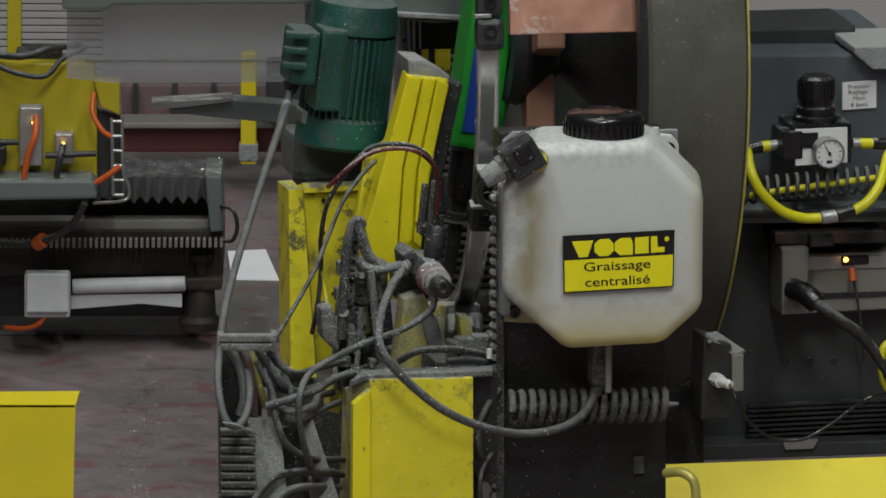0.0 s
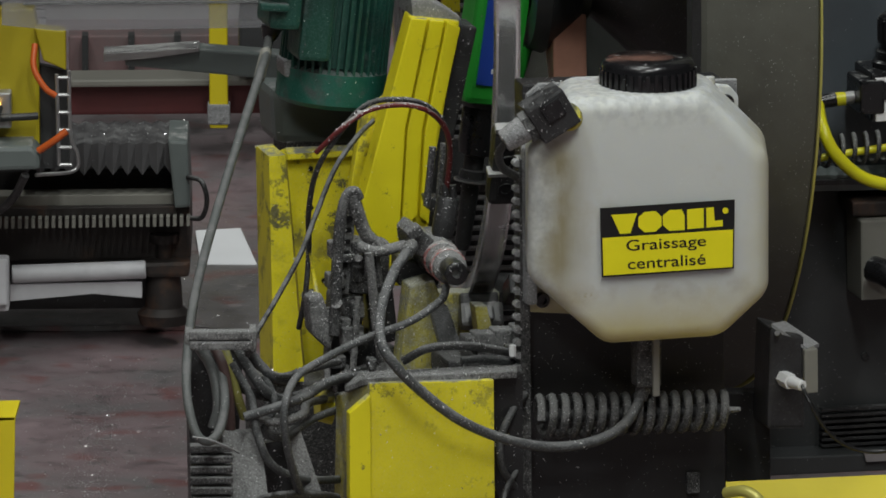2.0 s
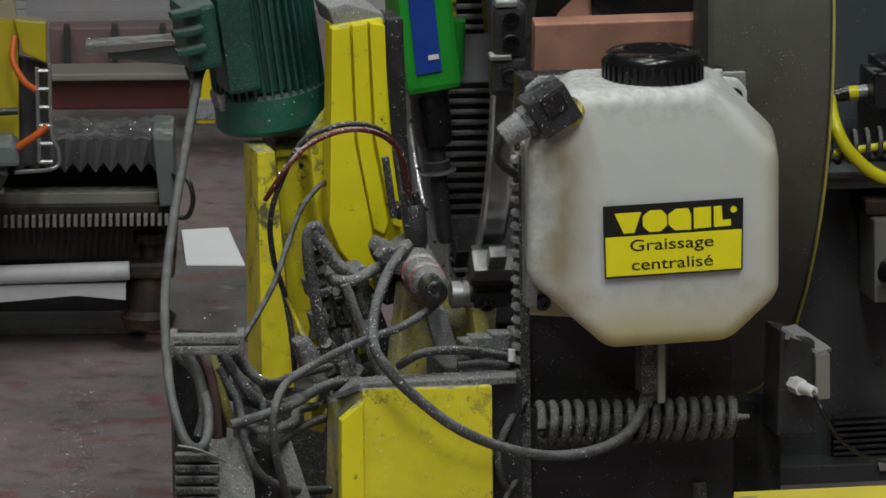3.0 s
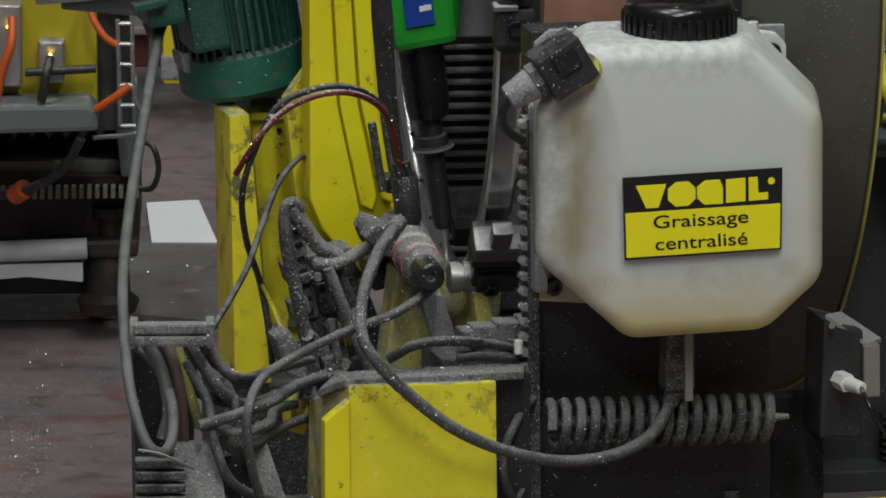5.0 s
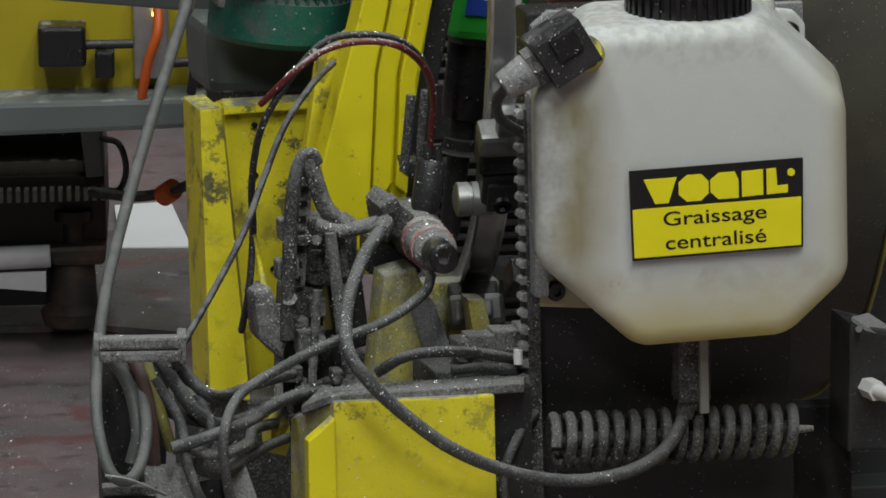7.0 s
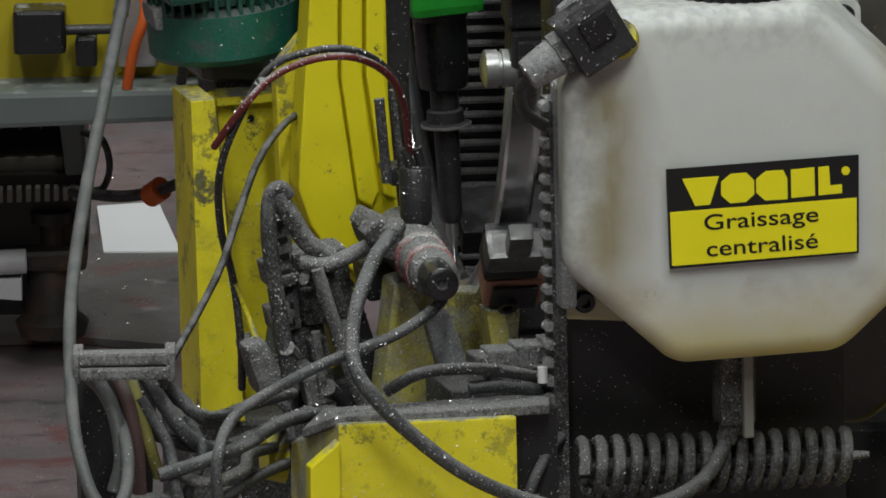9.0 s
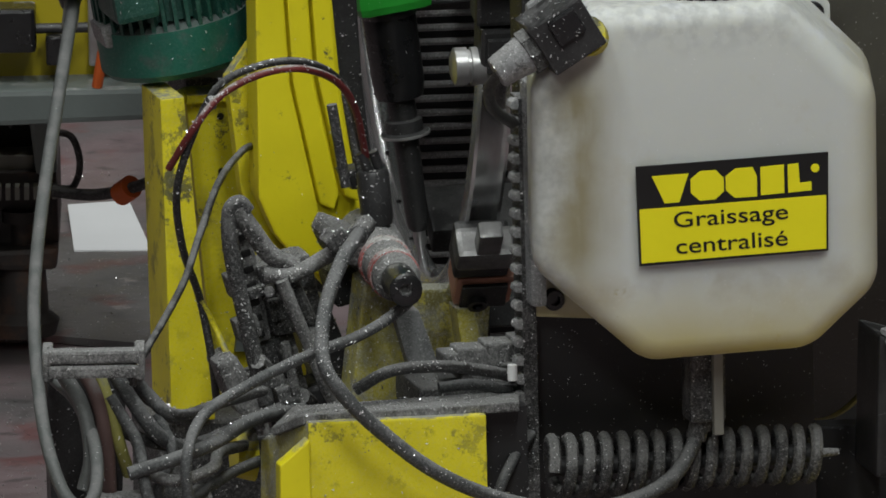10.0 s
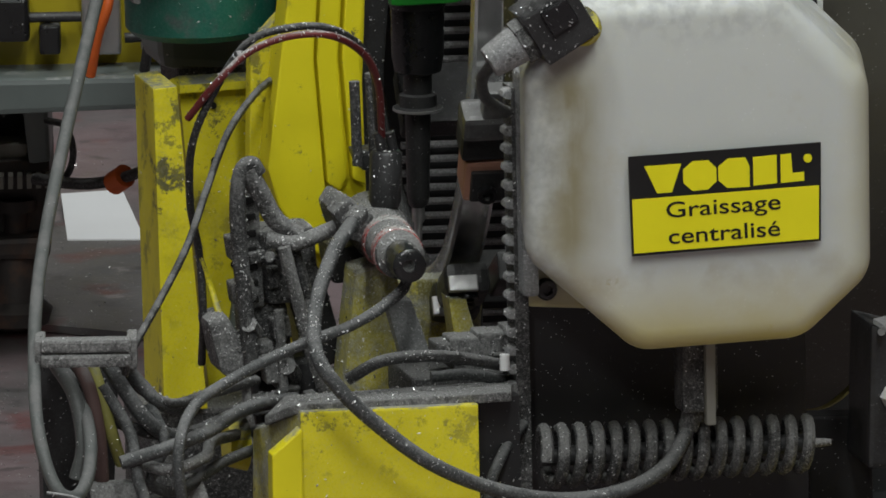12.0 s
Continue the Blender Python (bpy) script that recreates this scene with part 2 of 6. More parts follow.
M_dirty_yellow = material("grimy_yellow_paint", (0.52, 0.46, 0.05), 0.5, 0, 0.15, 14, (0.26, 0.24, 0.10), 8, 0.46, dust=0.75, dust_colour=(0.28, 0.28, 0.23), chips=0.3, scuff=((0.05, 0.05, 0.04), 30, 0.50), grit=0.5)
M_hose_dusty_yellow = material("dusty_yellow_hose", (0.24, 0.23, 0.06), 0.6, 0, 0.2, 40, dust=0.4, dust_colour=(0.14, 0.14, 0.13), chips=0.1)
M_hose_dusty_red = material("dusty_reddish_hose", (0.10, 0.06, 0.055), 0.6, 0, 0.2, 40, dust=0.45, dust_colour=(0.13, 0.12, 0.12), chips=0.15)
M_rust = material("oily_rusty_iron", (0.034, 0.029, 0.027), 0.55, 0.4, 0.4, 30, (0.12, 0.06, 0.035), 14, 0.56)
M_acrylic = material("hazy_acrylic", (0.36, 0.36, 0.38), 0.35, 0, 0.05, 8, (0.34, 0.33, 0.34), 4, 0.5, bump=0.02)
for _n in M_acrylic.node_tree.nodes:
    if _n.type == "BSDF_PRINCIPLED":
        _n.inputs["Alpha"].default_value = 0.42
M_dull_red = material("faded_red_grey_paint", (0.17, 0.105, 0.105), 0.6, 0, 0.2, 14, (0.12, 0.11, 0.11), 6, 0.48)
M_maroon = material("maroon_paint", (0.105, 0.022, 0.022), 0.5, 0, 0.15, 8, (0.06, 0.02, 0.02), 3, 0.5)
M_label_black = material("label_black", (0.008, 0.008, 0.008), 0.4, 0, 0.1, 30, bump=0.02)
M_label_yellow = material("label_yellow", (0.80, 0.72, 0.008), 0.45, 0, 0.03, 30, bump=0.02)
M_cap = material("glossy_black_cap", (0.008, 0.008, 0.009), 0.20, 0, 0.2, 40, dust=0.05, chips=0.05, bump=0.03)
M_hall = material("hall_wall_paint", (0.36, 0.35, 0.35), 0.8, 0, 0.08, 2, (0.28, 0.27, 0.27), 0.7, 0.5)
M_ceiling = material("ceiling_sheet", (0.66, 0.66, 0.65), 0.8, 0, 0.06, 2)
M_chip_stuff = material("aluminium_chips", (0.80, 0.80, 0.81), 0.28, 0.7, 0.3, 50, bump=0)
M_led_yellow = glowing("lit_indicator", (1.0, 0.55, 0.08), 5.0)
M_led_red = glowing("red_sensor_light", (1.0, 0.01, 0.02), 1.5)


def floor_material(name, red, grey, chips):
    """Worn maroon floor paint over grey concrete, oily and scuffed."""
    m = material(name, red, 0.42, 0, 0.30, 26, grey, 6.5, 0.47, chips=chips, chip_scale=420, bump=0.25, scuff=((0.30, 0.27, 0.265), 22, 0.60))
    nt = m.node_tree
    nd, ln = nt.nodes, nt.links
    bsdf = nd["Principled BSDF"]
    old = bsdf.inputs["Base Color"].links[0].from_socket
    co = nd.new("ShaderNodeTexCoord")
    for scale, low, colour, share in ((17.0, 0.56, (0.20, 0.055, 0.05), 0.55), (38.0, 0.58, (0.07, 0.065, 0.065), 0.6)):
        n = nd.new("ShaderNodeTexNoise")
        n.inputs["Scale"].default_value, n.inputs["Detail"].default_value = scale, 7
        ln.new(co.outputs["Object"], n.inputs["Vector"])
        r = nd.new("ShaderNodeMapRange")
        r.inputs[1].default_value, r.inputs[2].default_value, r.inputs[4].default_value = low, low + 0.10, share
        ln.new(n.outputs[0], r.inputs[0])
        x = nd.new("ShaderNodeMix")
        x.data_type = "RGBA"
        ln.new(r.outputs[0], x.inputs[0])
        ln.new(old, x.inputs[6])
        x.inputs[7].default_value = (*colour, 1)
        old = x.outputs[2]
    ln.new(old, bsdf.inputs["Base Color"])
    return m


M_mat = floor_material("oily_floor_mat", (0.165, 0.155, 0.155), (0.120, 0.116, 0.117), 0.30)
M_floor = floor_material("worn_floor_paint", (0.225, 0.170, 0.180), (0.165, 0.155, 0.158), 0.08)


# ---- building helpers ----
def origin_of(ob):
    p = Vector((0, 0, 0))
    while ob:
        p += ob.location
        ob = ob.parent
    return p


def part(name, bm, mat, parent=None, label="", smooth=False):
    """One mesh object from a bmesh in world space, under parent."""
    me = bpy.data.meshes.new(name)
    if parent:
        bmesh.ops.translate(bm, vec=-origin_of(parent), verts=bm.verts)
    bmesh.ops.recalc_face_normals(bm, faces=bm.faces)
    if smooth:
        for f in bm.faces:
            f.smooth = True
    bm.to_mesh(me)
    bm.free()
    me.materials.append(mat)
    if smooth:
        me.set_sharp_from_angle(angle=radians(38))
    ob = new(name, me)
    if parent:
        ob.parent = parent
    if label:
        ob["label"] = label
    return ob


def base(name, at, label, category, group="", kind=""):
    ob = new(name)
    ob.location = at
    ob.empty_display_size = 0.02
    return tagged(ob, label, category, group, kind)


def lone(name, bm, mat, label, category, smooth=False, group="", kind=""):
    return tagged(part(name, bm, mat, None, "", smooth), label, category, group, kind)


def prism(points, sweep, bevel=0.0, bm=None, segs=2):
    """A flat outline swept along a vector."""
    bm2 = bmesh.new()
    sweep = Vector(sweep)
    lo = [bm2.verts.new(Vector(p)) for p in points]
    hi = [bm2.verts.new(Vector(p) + sweep) for p in points]
    n = len(points)
    bm2.faces.new(lo)
    bm2.faces.new(hi[::-1])
    for i in range(n):
        bm2.faces.new((lo[i], hi[i], hi[(i + 1) % n], lo[(i + 1) % n]))
    bmesh.ops.recalc_face_normals(bm2, faces=bm2.faces)
    if bevel:
        bmesh.ops.bevel(bm2, geom=bm2.edges, offset=bevel, segments=segs, affect="EDGES", profile=0.6)
    return add(bm, bm2)


def add(bm, other):
    if bm is None:
        return other
    me = bpy.data.meshes.new("tmp")
    other.to_mesh(me)
    other.free()
    bm.from_mesh(me)
    bpy.data.meshes.remove(me)
    return bm


def frame_of(axis, hint=UP):
    a = Vector(axis).normalized()
    s = a.cross(hint)
    if s.length < 1e-4:
        s = a.cross(Vector((1, 0, 0)))
    s.normalize()
    return a, s, s.cross(a)


def block(centre, size, ax=AX, ay=AY, az=None, bevel=0.0, bm=None):
    """A box of size along the axes ax, ay and az."""
    ax, ay = Vector(ax), Vector(ay)
    az = Vector(az) if az else ax.cross(ay)
    c = Vector(centre)
    sx, sy, sz = size[0] / 2, size[1] / 2, size[2] / 2
    pts = [c + ax * (i * sx) - ay * sy + az * (k * sz) for i, k in ((-1, -1), (1, -1), (1, 1), (-1, 1))]
    return prism(pts, ay * (2 * sy), bevel, bm)


def lathe(p0, axis, profile, seg=24, bm=None, hint=UP):
    """Rings (distance along the axis, radius) about an axis, closed at both ends."""
    a, s, t = frame_of(axis, hint)
    p0 = Vector(p0)
    bm2 = bmesh.new()
    rings = []
    for h, r in profile:
        rings.append([bm2.verts.new(p0 + a * h + (s * math.cos(k * math.tau / seg) + t * math.sin(k * math.tau / seg)) * max(r, 1e-5)) for k in range(seg)])
    for A, B in zip(rings, rings[1:]):
        for k in range(seg):
            bm2.faces.new((A[k], A[(k + 1) % seg], B[(k + 1) % seg], B[k]))
    bm2.faces.new(rings[0][::-1])
    bm2.faces.new(rings[-1])
    return add(bm, bm2)


def rod(a, b, r, r2=None, seg=16, bm=None, bevel=0.0):
    a, b = Vector(a), Vector(b)
    n = (b - a).length
    r2 = r if r2 is None else r2
    if bevel:
        return lathe(a, b - a, [(0, r - bevel), (bevel, r), (n - bevel, r2), (n, r2 - bevel)], seg, bm)
    return lathe(a, b - a, [(0, r), (n, r2)], seg, bm)


def spline(points, steps=8):
    pts = [Vector(p) for p in points]
    pts = [2 * pts[0] - pts[1]] + pts + [2 * pts[-1] - pts[-2]]
    out = []
    for i in range(1, len(pts) - 2):
        p0, p1, p2, p3 = pts[i - 1:i + 3]
        for k in range(steps):
            t = k / steps
            out.append(0.5 * ((2 * p1) + (p2 - p0) * t + (2 * p0 - 5 * p1 + 4 * p2 - p3) * t * t + (3 * p1 - p0 - 3 * p2 + p3) * t ** 3))
    out.append(pts[-2])
    return out


def tube(points, r, seg=10, steps=8, bm=None, smooth_path=True):
    """A round cable through points."""
    path = spline(points, steps) if smooth_path else [Vector(p) for p in points]
    bm2 = bmesh.new()
    rings = []
    side = None
    for i, p in enumerate(path):
        d = (path[min(i + 1, len(path) - 1)] - path[max(i - 1, 0)]).normalized()
        if side is None:
            side = d.orthogonal().normalized()
        side = (side - d * side.dot(d)).normalized()
        t = d.cross(side)
        rings.append([bm2.verts.new(p + (side * math.cos(k * math.tau / seg) + t * math.sin(k * math.tau / seg)) * r) for k in range(seg)])
    for A, B in zip(rings, rings[1:]):
        for k in range(seg):
            bm2.faces.new((A[k], A[(k + 1) % seg], B[(k + 1) % seg], B[k]))
    bm2.faces.new(rings[0][::-1])
    bm2.faces.new(rings[-1])
    return add(bm, bm2)


def letters(text, at, height, right, up, mat, parent, width=None, name="lettering", bold=0.0, depth=0.0004):
    """Raised writing in the built-in font, its lower left corner at a point."""
    cu = bpy.data.curves.new(name, "FONT")
    cu.body, cu.size, cu.extrude, cu.offset = text, 1.0, 0.0, bold
    ob = bpy.data.objects.new(name, cu)
    scene.collection.objects.link(ob)
    me = bpy.data.meshes.new_from_object(ob.evaluated_get(bpy.context.evaluated_depsgraph_get()))
    bpy.data.objects.remove(ob)
    bm = bmesh.new()
    bm.from_mesh(me)
    bpy.data.meshes.remove(me)
    xs = [v.co.x for v in bm.verts]
    x0, w = min(xs), max(xs) - min(xs)
    sy = height / 0.73
    sx = width / w if width else sy
    right, up = Vector(right).normalized(), Vector(up).normalized()
    for v in bm.verts:
        v.co = Vector(at) + right * ((v.co.x - x0) * sx) + up * (v.co.y * sy)
    return part(name, bm, mat, parent)


def bolt(at, axis, r, h, mat, parent, name="bolt"):
    """A socket-head screw: a domed head with a hole in its end."""
    a = Vector(axis).normalized()
    return part(name, lathe(Vector(at), a, [(0, r), (h * 0.8, r), (h, r * 0.85), (h, r * 0.5), (h * 0.5, r * 0.45), (h * 0.5, 0)], 14), mat, parent, "", True)




# ---- the hall ----
def hall():
    bm = block((0, -9, -0.06), (26, 34, 0.12), (1, 0, 0), (0, 1, 0))
    lone("floor", bm, M_floor, "worn maroon and grey painted workshop floor with metal chips", "floor", kind="structure")
    for name, c, s in (("wall_north", (0, 8.1, 3.5), (26, 0.2, 7)), ("wall_south", (0, -26.1, 3.5), (26, 0.2, 7)),
                       ("wall_west", (-13.1, -9, 3.5), (0.2, 34.4, 7)), ("wall_east", (13.1, -9, 3.5), (0.2, 34.4, 7))):
        lone(name, block(c, s, (1, 0, 0), (0, 1, 0)), M_hall, "plain painted factory hall wall", "wall", kind="structure")
    lone("ceiling", block((0, -9, 7.1), (26.4, 34.4, 0.2), (1, 0, 0), (0, 1, 0)), M_ceiling, "pale sheet-metal hall ceiling", "ceiling", kind="structure")


hall()


# ---- lubricator: reservoir, its bracket and the black column behind it ----
def grease_reservoir():
    g = base("grease_reservoir", (0.1604, 0.0915, 0.3382), "milky white octagonal plastic grease reservoir with black screw cap", "reservoir")
    outline = [(0.0928, 0.0231, 0.5532), (0.2096, 0.0523, 0.5509), (0.2631, 0.0656, 0.4950), (0.2628, 0.0655, 0.3761), (0.2220, 0.0554, 0.3397), (0.1228, 0.0306, 0.3385), (0.0580, 0.0145, 0.3998), (0.0586, 0.0146, 0.5125)]
    bm = prism(outline, (-0.002, 0.11, 0))
    deep = Vector((-0.002, 0.11, 0)).normalized()
    along = [e for e in bm.edges if abs((e.verts[0].co - e.verts[1].co).normalized().dot(deep)) > 0.9]
    bmesh.ops.bevel(bm, geom=along, offset=0.009, segments=4, affect="EDGES", profile=0.5)
    bm.normal_update()
    round_edges = [e for e in bm.edges if len(e.link_faces) == 2 and e.calc_face_angle(0) > 1.2]
    bmesh.ops.bevel(bm, geom=round_edges, offset=0.014, segments=6, affect="EDGES", profile=0.5, clamp_overlap=True)
    body = part("body", bm, M_tank, g, "", True)
    part("neck", rod((0.1597, 0.0965, 0.5329), (0.1608, 0.0968, 0.5522), 0.036, None, 28), M_tank, g, "", True)
    a = Vector((0.1608, 0.0968, 0.5411))
    h = 0.031
    r = 0.0402
    cap = part("screw_cap", lathe(a, UP, [(0, r - 0.001), (0.002, r), (h - 0.003, r * 0.985), (h, r * 0.95), (h + 0.002, r * 0.88), (h + 0.004, r * 0.5), (h + 0.0045, 0)], 40), M_cap, g, "glossy black ribbed screw cap", True)
    bm = None
    for k in range(36):
        an = k * math.tau / 36
        d = Vector((math.cos(an), math.sin(an), 0))
        bm = block(a + d * r + UP * (h * 0.46), (0.003, 0.0034, h * 0.72), d, UP.cross(d), UP, 0.0006, bm)
    part("ribs", bm, M_cap, cap)
    # mounting ears
    ear = [(0.1968, 0.1521, 0.5431), (0.2316, 0.1608, 0.5368), (0.2386, 0.1625, 0.5276), (0.2389, 0.1626, 0.4833), (0.2087, 0.1551, 0.4847)]
    part("ear", prism(ear, AY * 0.008, 0.002), M_tank, g)
    part("peg", rod((0.2142, 0.1513, 0.5327), (0.2141, 0.1513, 0.5469), 0.0055, 0.004, 14), M_tank, g, "", True)
    bolt((0.2276, 0.1598, 0.5240), -AY, 0.0062, 0.006, M_black_plastic, g)
    ear2 = [(0.0531, 0.1163, 0.3914), (0.0937, 0.1264, 0.3659), (0.1141, 0.1315, 0.3442), (0.0602, 0.1181, 0.3497)]
    part("ear", prism(ear2, AY * 0.008, 0.002), M_tank, g)
    bolt((0.0700, 0.1205, 0.3605), -AY, 0.0065, 0.007, M_black_plastic, g)
    # outlet stub
    part("outlet", block((0.1588, 0.1014, 0.3124), (0.022, 0.022, 0.045), bevel=0.002), M_dusty_dark, g)
    part("outlet_clip", block((0.1669, 0.0880, 0.3106), (0.006, 0.006, 0.055), bevel=0.001), M_beige, g)
    part("outlet_nozzle", rod((0.1588, 0.1014, 0.3035), (0.1578, 0.1012, 0.2829), 0.007, 0.005), M_dusty_dark, g, "", True)
    # printed label
    right = (Vector((0.2339, 0.0560, 0.4598)) - Vector((0.1198, 0.0276, 0.4585))).normalized()
    lab = part("label", prism([(0.1198, 0.0239, 0.4593), (0.2338, 0.0523, 0.4605), (0.2331, 0.0521, 0.4011), (0.1213, 0.0243, 0.3993)], AY * 0.0012), M_label_black, body, "black and yellow printed label")
    field = part("label_field", prism([(0.1217, 0.0238, 0.4335), (0.2323, 0.0514, 0.4348), (0.2319, 0.0513, 0.4025), (0.1225, 0.0240, 0.4011)], AY * 0.0008), M_label_yellow, body, "yellow printed field")
    up = (Vector((0.1769, 0.0441, 0.4425)) - Vector((0.1777, 0.0443, 0.4131))).normalized()
    # the maker's mark as five plain shapes
    marks = ([(0.1291, 0.0256, 0.4531), (0.1509, 0.0310, 0.4533), (0.1453, 0.0296, 0.4365), (0.1366, 0.0275, 0.4363)],
             [(0.1521, 0.0313, 0.4497), (0.1578, 0.0328, 0.4542), (0.1670, 0.0351, 0.4543), (0.1717, 0.0362, 0.4494), (0.1717, 0.0362, 0.4412), (0.1666, 0.0349, 0.4367), (0.1574, 0.0326, 0.4365), (0.1521, 0.0313, 0.4415)],
             [(0.1728, 0.0365, 0.4499), (0.1786, 0.0379, 0.4544), (0.1889, 0.0405, 0.4545), (0.1913, 0.0411, 0.4491), (0.1913, 0.0411, 0.4367), (0.1781, 0.0378, 0.4368), (0.1729, 0.0365, 0.4417)],
             [(0.1935, 0.0417, 0.4543), (0.2074, 0.0451, 0.4548), (0.2075, 0.0451, 0.4378), (0.1936, 0.0417, 0.4372)],
             [(0.2097, 0.0457, 0.4547), (0.2160, 0.0473, 0.4550), (0.2167, 0.0474, 0.4432), (0.2236, 0.0491, 0.4435), (0.2236, 0.0492, 0.4382), (0.2098, 0.0457, 0.4377)])
    for pts in marks:
        part("mark", prism(pts, AY * 0.0008), M_label_yellow, body)
    part("mark", lathe((0.2258, 0.0501, 0.4515), -AY, [(0, 0.0026), (0.0005, 0.0026)], 16), M_label_yellow, body)
    letters("Graissage", (0.1419, 0.0285, 0.4214), 0.0098, right, up, M_label_black, body, 0.0697, bold=0.006)
    letters("centralisé", (0.1431, 0.0288, 0.4055), 0.0098, right, up, M_label_black, body, 0.0680, bold=0.006)
    return g


grease_reservoir()


def lubricator_column():
    c = base("lubricator_column", (0.1412, 0.1589, 0.1576), "tall black steel column with a dusty toothed edge", "machine column")
    part("panel", prism([(0.0546, 0.1393, 0.5431), (0.2247, 0.1818, 0.5396), (0.2285, 0.1827, -0.0261), (0.0574, 0.1400, -0.0173)], AY * 0.03, 0.002), M_black_panel, c)
    part("back_plate", prism([(0.0581, 0.1299, 0.5361), (0.0696, 0.1328, 0.5451), (0.2374, 0.1746, 0.5400), (0.2378, 0.1747, 0.4809), (0.1976, 0.1647, 0.4235), (0.0938, 0.1388, 0.3514), (0.0567, 0.1296, 0.3532), (0.0559, 0.1294, 0.5068)], AY * 0.006, 0.001), M_bracket, c, "dust-covered grey mounting plate")
    part("dust_ledge", prism([(0.0567, 0.1048, 0.4941), (0.0664, 0.1073, 0.4983), (0.0672, 0.1074, 0.3579), (0.0574, 0.1050, 0.3583)], AY * 0.02, 0.003), M_bracket, c, "edge caked with pale dust")
    # toothed edge strip
    strip = part("edge_strip", prism([(0.0515, 0.1159, 0.4829), (0.0596, 0.1179, 0.4826), (0.0621, 0.1185, -0.0123), (0.0540, 0.1165, -0.0119)], AY * 0.02), M_dusty_dark, c)
    z0 = Vector((0.0503, 0.1156, 0.4789))
    z1 = Vector((0.0523, 0.1161, 0.0893))
    for k in range(36):
        p = z0.lerp(z1, k / 35)
        part("tooth", prism([p + UP * 0.0036 + AX * 0.004, p + UP * 0.0034 - AX * 0.0010, p + UP * 0.0022 - AX * 0.0032, p - UP * 0.0008 - AX * 0.0040, p - UP * 0.0024 - AX * 0.0024, p - UP * 0.0030 + AX * 0.004], AY * 0.010, 0.0008), M_bracket, c)
    part("raised_mark", block((0.1991, 0.1713, 0.1891), (0.011, 0.004, 0.018), bevel=0.0006), M_dusty_dark, c)
    return c


lubricator_column()


def coil_spring():
    """A helical spring lying across the column."""
    a, b = Vector((0.0654, 0.0936, 0.2639)), Vector((0.2275, 0.1340, 0.2608))
    s = base("coil_spring", a, "dusty grey steel coil spring lying before a black panel", "spring")
    d, e, f = frame_of(b - a)
    n, R = 15.5, 0.0145
    pts = [a.lerp(b, k / (n * 14)) + (e * math.cos(math.tau * k / 14) + f * math.sin(math.tau * k / 14)) * (R + 0.002 * (1 - k / (n * 14))) for k in range(int(n * 14) + 1)]
    part("coil", tube(pts, 0.0038, 8, smooth_path=False), M_dusty_dark, s, "", True)
    part("end_pin", rod(b - d * 0.01, b + d * 0.012, 0.004, 0.002), M_dusty, s, "", True)
    part("guide_rod", rod(a, b, 0.006), M_black, s, "", True)
    return s


coil_spring()


def cable_plug():
    """The square plug and gland at the reservoir's shoulder."""
    g = base("level_plug", (0.0843, 0.0519, 0.5285), "black square cable plug with grey gland, dusted with chips", "cable plug")
    d = (Vector((0.0900, 0.0224, 0.5510)) - Vector((0.0356, 0.0089, 0.5182))).normalized()
    n = AY.cross(d).normalized()
    part("plug_body", block((0.0768, 0.0192, 0.5428), (0.036, 0.036, 0.034), d, AY, None, 0.002), M_black, g)
    part("plug_window", block((0.0803, -0.0006, 0.5491), (0.018, 0.004, 0.016), d, AY, None, 0.001), M_black_plastic, g)
    part("nut", rod((0.0642, 0.0160, 0.5351), (0.0562, 0.0140, 0.5302), 0.0145, None, 8), M_dusty_dark, g)
    part("gland", rod((0.0585, 0.0146, 0.5318), (0.0385, 0.0096, 0.5198), 0.0125, 0.010, 12, None, 0.001), M_bracket, g, "", True)
    part("seal", rod((0.0918, 0.0229, 0.5391), (0.1016, 0.0562, 0.5266), 0.012), M_yellow, g, "", True)
    part("lead", tube([(0.0413, 0.0103, 0.5203), (0.0344, 0.0292, 0.5064), (0.0367, 0.0607, 0.4883), (0.0481, 0.1048, 0.4705)], 0.0036), M_cable_black, g, "", True)
    return g


cable_plug()


